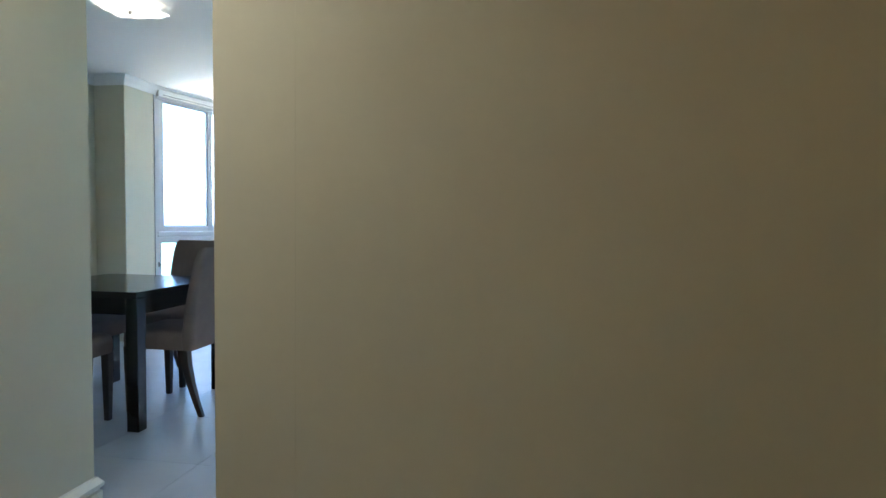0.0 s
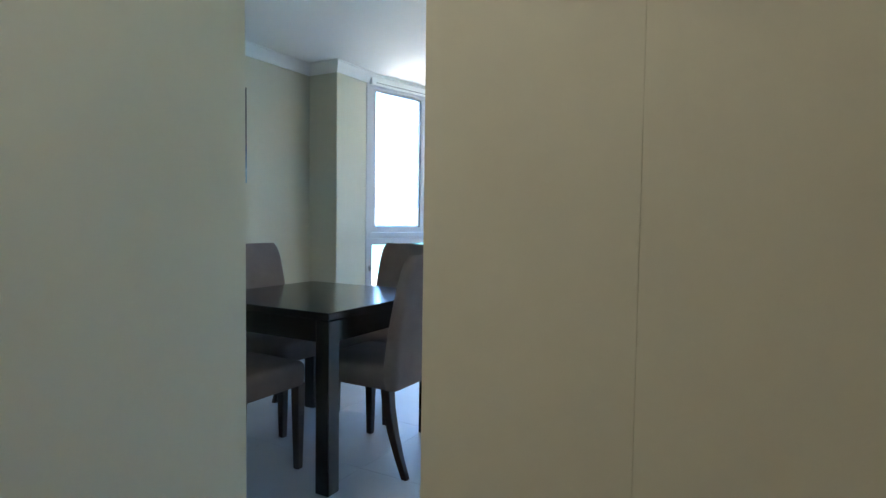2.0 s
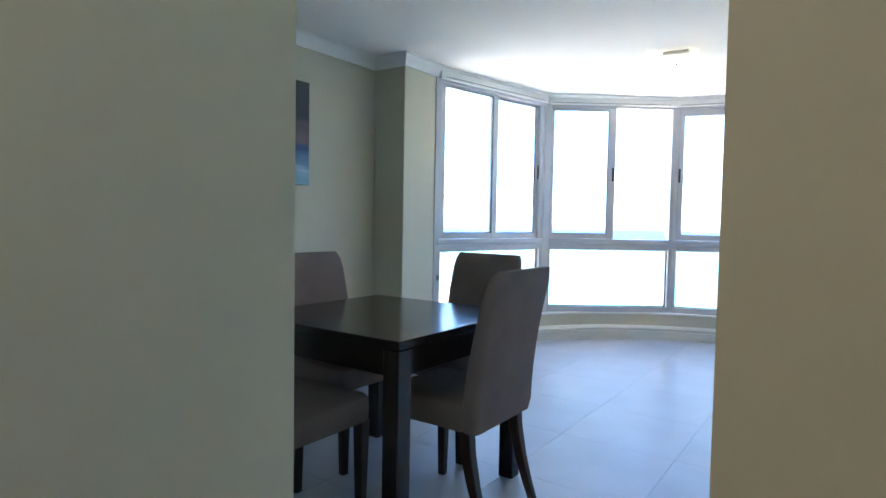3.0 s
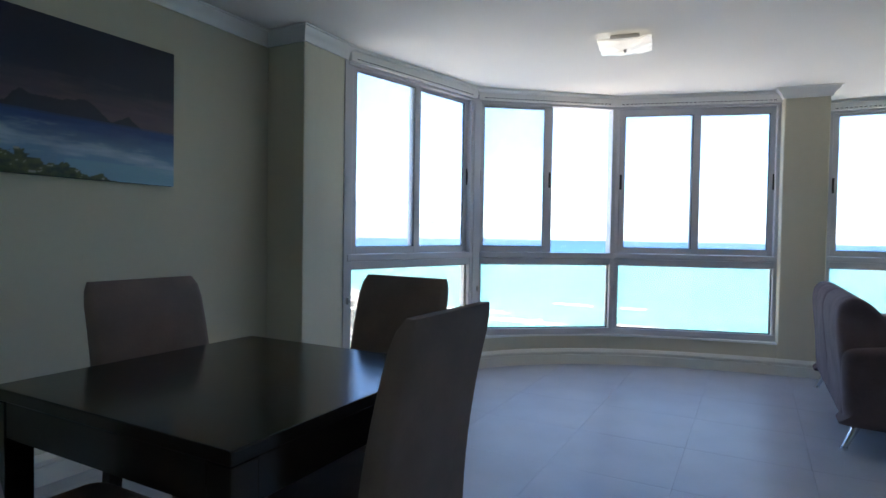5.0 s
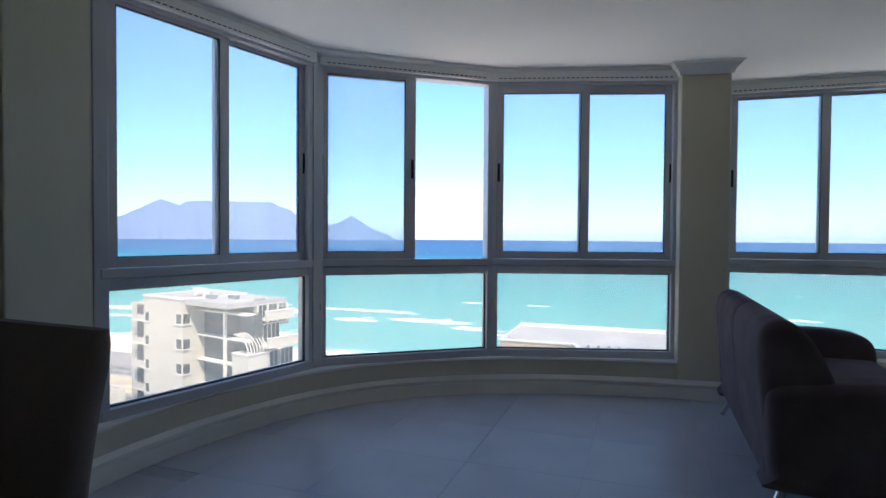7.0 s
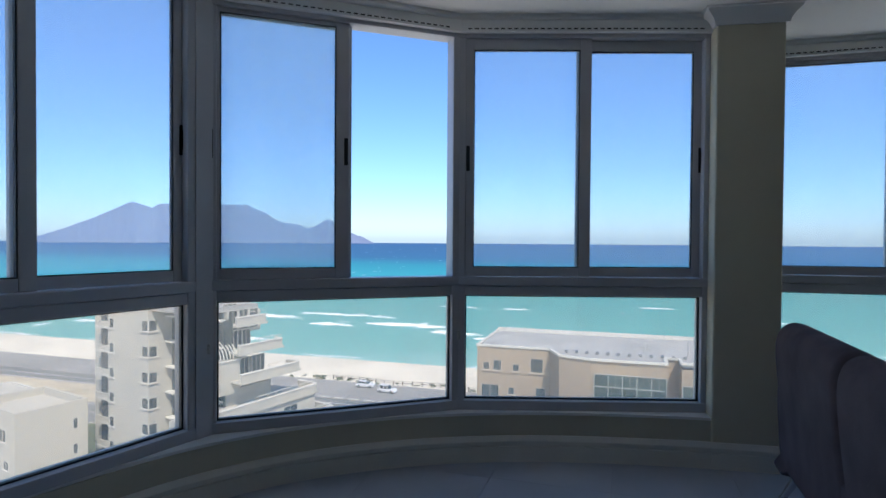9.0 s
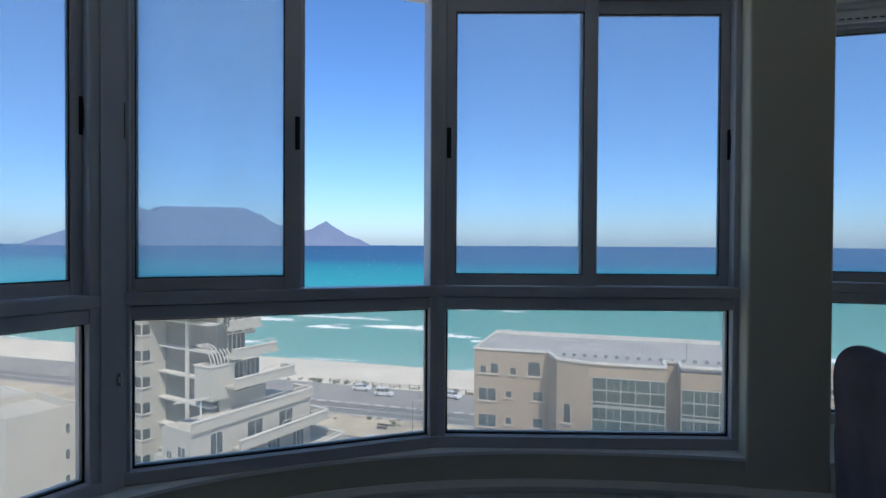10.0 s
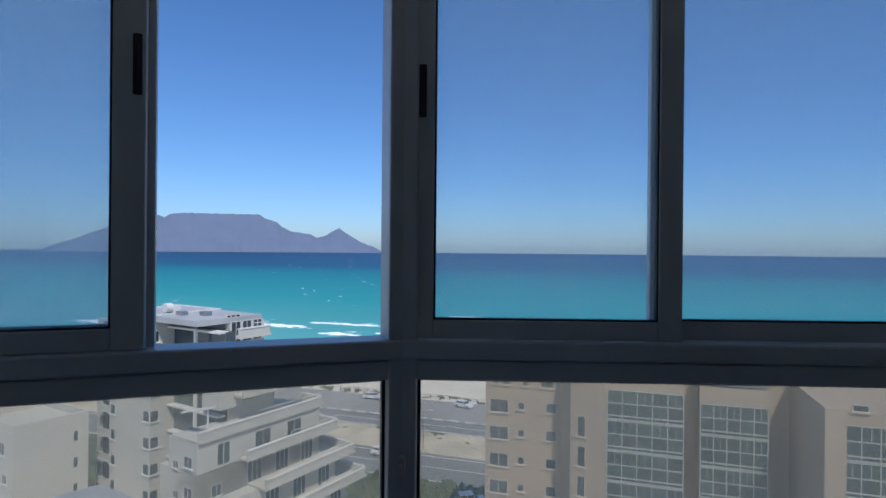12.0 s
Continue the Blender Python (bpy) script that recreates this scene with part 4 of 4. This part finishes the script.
# tower with wrapping corner windows
block(lb, -21.1, -12.8, 2.9, 12.0, 0, 28.3, M_BLDG, 0.2)
part("roof", boxed(-20.8, -4.8, 3.2, 11.8, 27.75, 28.36), M_ROOF, lb)
for k in range(9):
    z = 25.4 - 3.0 * k
    if z < 1:
        break
    far_window(lb, near_face(-13.45, 2.9, z), 1.25, 1.25, bars=0)
    far_window(lb, right_face(-12.8, 3.45, z), 1.05, 1.25, bars=0)
    far_window(lb, near_face(-20.3, 2.9, z - 0.2), 1.0, 1.2, bars=0)
# lower wing with balconies beside the tower
block(lb, -27.0, -22.1, 4.5, 13.0, 0, 27.0, M_BLDG)
for k in range(9):
    z = 25.0 - 3.0 * k
    if z < 1:
        break
    part("balcony", boxed(-25.0, -21.12, 3.4, 4.28, z - 0.15, z + 0.12), M_COPING, lb)
    part("balcony_wall", boxed(-25.0, -21.12, 3.42, 3.55, z + 0.121, z + 0.75), M_BLDG, lb)
part("wall", boxed(-25.2, -21.11, 4.3, 4.49, 0, 26.8), M_FARGLASS, lb, "dark glazed balcony recess")
# penthouse windows and roof plant
far_window(lb, near_face(-10.6, 7.19, 26.0), 2.4, 2.2, bars=0)
for k in range(3):
    far_window(lb, right_face(-4.6, 8.0 + 1.5 * k, 25.6), 1.3, 2.3, sill=False, bars=1)
pl = bmesh.new()
tube(pl, (-14.2, 5.5, 29.0), (-14.2, 6.3, 29.0), 0.55, 0.55, 14)
box(pl, -15.0, -13.6, 6.3, 7.2, 28.37, 29.3)
part("roof_fan", pl, M_COPING, lb)
for x, y in ((-11.6, 5.2), (-9.2, 6.6)):
    part("roof_hatch", boxed(x, x + 1.3, y, y + 0.7, 28.37, 28.85), M_STEEL, lb)

# smaller neighbours
nb = thing("apartment_building", out_pose(-43.0, 45.6, GZ - 0.9, -14), "low cream apartment block with a roof terrace", "building")
block(nb, -28.6, -18.4, -5.6, 2.0, 0, 17.0, M_BLDG, 0.0)
pp = bmesh.new()
for a in ((-28.6, -18.4, -5.6, -5.3), (-28.6, -18.4, 1.7, 2.0), (-28.6, -28.3, -5.3, 1.7), (-18.7, -18.4, -5.3, 1.7)):
    box(pp, *a, 17.003, 17.9)
part("parapet", pp, M_BLDG, nb)
block(nb, -45.0, -28.7, -3.0, 5.0, 0, 15.5, M_BLDG, 0.2)
for k in range(6):
    z = 14.4 - 3.0 * k
    far_window(nb, near_face(-21.2 - (k % 2) * -0.8, -5.6, z), 1.6 - 0.5 * (k % 2), 1.4 - 0.4 * (k % 2))
    far_window(nb, right_face(-18.4, 0.6, z + 0.3), 0.6, 1.2, sill=False, bars=0)
    far_window(nb, near_face(-32.0, -3.0, z - 2.8), 1.4, 1.3)
gh = thing("house", out_pose(-36.0, 31.0, GZ, -14), "house with a pale grey hipped roof", "house")
part("wall", boxed(-8, 8, -5, 5, 0, 16.0), M_BLDG, gh)
hr = bmesh.new()
vb = [hr.verts.new(p) for p in ((-8.4, -5.4, 16.0), (8.4, -5.4, 16.0), (8.4, 5.4, 16.0), (-8.4, 5.4, 16.0), (-4, 0, 18.0), (4, 0, 18.0))]
for f in ((0, 1, 5, 4), (1, 2, 5), (2, 3, 4, 5), (3, 0, 4), (3, 2, 1, 0)):
    hr.faces.new([vb[i] for i in f])
part("roof", hr, M_ROOF, gh)

# cars parked by the beach


def car(dv, du, rz, label, tall=False):
    c = thing("car", out_pose(dv, du, GZ, rz), label, "car", "cars by the beach")
    prof = [(-2.2, 0.35), (-2.25, 0.75), (-2.1, 1.0), (-1.2, 1.05), (0.9, 1.05), (2.0, 0.92), (2.25, 0.7), (2.25, 0.35)]
    rings = [[(x * s, y, 0.35 + (z - 0.35) * (0.96 if abs(y) > 0.85 else 1)) for x, z in prof] for y, s in ((-0.9, 0.97), (-0.8, 1), (0.8, 1), (0.9, 0.97))]
    part("body", loft(bmesh.new(), rings), M_CAR, c, soft=True)
    h = 1.75 if tall else 1.5
    cab = [(-1.9, 1.04), (-1.6, h), (0.3, h + 0.02), (1.05, 1.04)]
    part("window", loft(bmesh.new(), [[(x, y, z) for x, z in cab] for y in (-0.74, 0.74)]), M_FARGLASS, c, "dark car windows")
    part("roof", boxed(-1.66, 0.36, -0.76, 0.76, h - 0.03, h + 0.06, 0.02), M_CAR, c)
    for x in (-1.62, -0.6, 0.38):
        for y in (-0.77, 0.73):
            part("pillar", boxed(x - 0.05, x + 0.05, y, y + 0.04, 1.03, h), M_CAR, c)
    for x in (-1.4, 1.4):
        for y in (-0.92, 0.72):
            wheel = part("tyre", tube(bmesh.new(), (x, y, 0.34), (x, y + 0.2, 0.34), 0.34, 0.34, 14), M_TYRE, c)
            part("rim", tube(bmesh.new(), (x, y - 0.01, 0.34), (x, y + 0.21, 0.34), 0.2, 0.2, 10), M_STEEL, wheel)
    return c


car(-59.0, 127.5, 4, "white hatchback parked beside the beach")
car(-52.0, 124.6, -4, "white double-cab pickup parked beside the beach", True)
car(-36.2, 127.6, -20, "white small car parked beside the beach")
car(-110.0, 117.5, 0, "white car parked along the beach road")
car(-41.0, 93.5, 3, "white car on the service road")
car(-21.5, 79.5, 30, "white car beside the garden", True)

# beach fence and scrub, bench, street lamps
fn = thing("fence", out_pose(-70, 132.0, GZ), "weathered wooden post-and-rail beach fence", "fence")
for i in range(44):
    child("post", shared(("post",), lambda: boxed(-0.09, 0.09, -0.09, 0.09, 0, 1.15), M_WOOD), fn, pose(i * 2.4, 0.5 * math.sin(i * 0.7), 0, 0, 0, i * 17))
for z in (0.55, 1.0):
    rb2 = bmesh.new()
    for i in range(43):
        tube(rb2, (i * 2.4, 0.5 * math.sin(i * 0.7), z), (i * 2.4 + 2.4, 0.5 * math.sin(i * 0.7 + 0.7), z), 0.05, 0.05, 5)
    part("fence_rail", rb2, M_WOOD, fn)
sc = bmesh.new()
r2 = random.Random(9)


def clump(bm, x, y, z, r):
    for _ in range(9):
        a, d = r2.uniform(0, 6.28), r2.uniform(0, r)
        px, py, s = x + d * math.cos(a), y + d * math.sin(a), r * r2.uniform(0.25, 0.5)
        top = bm.verts.new((px + r2.uniform(-.2, .2) * s, py, z + s * r2.uniform(0.7, 1.3)))
        ring = [bm.verts.new((px + s * math.cos(k * 1.256 + a) * r2.uniform(0.7, 1.2), py + s * math.sin(k * 1.256 + a) * r2.uniform(0.7, 1.2), z + r2.uniform(0, 0.4) * s)) for k in range(5)]
        for k in range(5):
            bm.faces.new((ring[k], ring[(k + 1) % 5], top))


for _ in range(260):
    clump(sc, r2.uniform(-70, 20), 84.5 - abs(r2.gauss(0, 8)), 0.05, r2.uniform(0.8, 2.2))
for _ in range(120):
    clump(sc, r2.uniform(-120, 60), r2.uniform(131.4, 134.5), 0.0, r2.uniform(0.4, 1.1))
for _ in range(90):
    clump(sc, r2.uniform(-120, 60), r2.uniform(104, 108), 0.06, r2.uniform(0.3, 0.8))
solid("scrub", sc, M_GARDEN, out_pose(0, 0), "low green coastal scrub in clumps", "scrub", "stuff")
be = thing("bench", out_pose(-43.0, 102.0, GZ + 0.06, 0), "dark wooden bench on the sandy verge", "bench")
part("seat", boxed(-1.1, 1.1, -0.3, 0.3, 0.42, 0.5), M_WOOD, be)
part("backrest", boxed(-1.1, 1.1, 0.3, 0.38, 0.55, 1.0), M_WOOD, be)
for x in (-0.9, 0.8):
    part("leg", boxed(x, x + 0.1, -0.28, 0.36, 0, 0.42), M_WOOD, be)
lamp0 = thing("street_lamp", out_pose(-35.5, 98.5, GZ), "pale metal street lamp beside the road", "street lamp", "street lamps")
part("pole", tube(bmesh.new(), (0, 0, 0), (0, 0, 7.0), 0.09, 0.06, 8), M_STEEL, lamp0)
part("arm", tube(bmesh.new(), (0, 0, 6.9), (1.2, 0, 7.2), 0.05, 0.04, 6), M_STEEL, lamp0)
part("lamp_head", boxed(1.0, 1.7, -0.15, 0.15, 7.15, 7.3, 0.03), M_COPING, lamp0)
for dv, du in ((-20.0, 88.0), (-75, 98.5)):
    copy_thing(lamp0, out_pose(dv, du, GZ))

# ---------------------------------------------------------------- floor tiles, each its own piece
ts, th = 0.6, 0.2992
tile_me = mesh_of("tile", boxed(-th, th, -th, th, -0.006, 0.0), M_TILE)


def within(x, y):
    odd = False
    for (x0, y0), (x1, y1) in zip(OUTLINE, OUTLINE[1:] + OUTLINE[:1]):
        if (y0 > y) != (y1 > y) and x < x0 + (y - y0) * (x1 - x0) / (y1 - y0):
            odd = not odd
    return odd


area = sum(x0 * y1 - x1 * y0 for (x0, y0), (x1, y1) in zip(OUTLINE, OUTLINE[1:] + OUTLINE[:1]))
for i in range(-6, 8):
    for j in range(-10, 11):
        x, y = -1.115 + 0.3 + ts * (i - 1), 2.15 + 0.3 + ts * (j - 1)
        probe = [within(x + a * 0.1, y + b * 0.1) for a in (-3, -1.5, 0, 1.5, 3) for b in (-3, -1.5, 0, 1.5, 3)]
        if not any(probe):
            continue
        me = tile_me
        if not all(probe):
            cut = boxed(-th, th, -th, th, -0.006, 0.0)
            for (x0, y0), (x1, y1) in zip(OUTLINE, OUTLINE[1:] + OUTLINE[:1]):
                near = any(abs(x0 + (x1 - x0) * k / 40 - x) < 0.3 and abs(y0 + (y1 - y0) * k / 40 - y) < 0.3 for k in range(41))
                if near:
                    d = Vector((x1 - x0, y1 - y0, 0)).normalized() * (1 if area > 0 else -1)
                    bmesh.ops.bisect_plane(cut, geom=cut.verts[:] + cut.edges[:] + cut.faces[:], plane_co=(x0 - x, y0 - y, 0), plane_no=(d.y, -d.x, 0), clear_outer=True)
            if not cut.faces:
                cut.free()
                continue
            me = mesh_of("tile", cut, M_TILE)
        ob = new("tile", me)
        ob.parent = FLOOR
        ob.matrix_world = ROOM @ pose(x, y, 0)
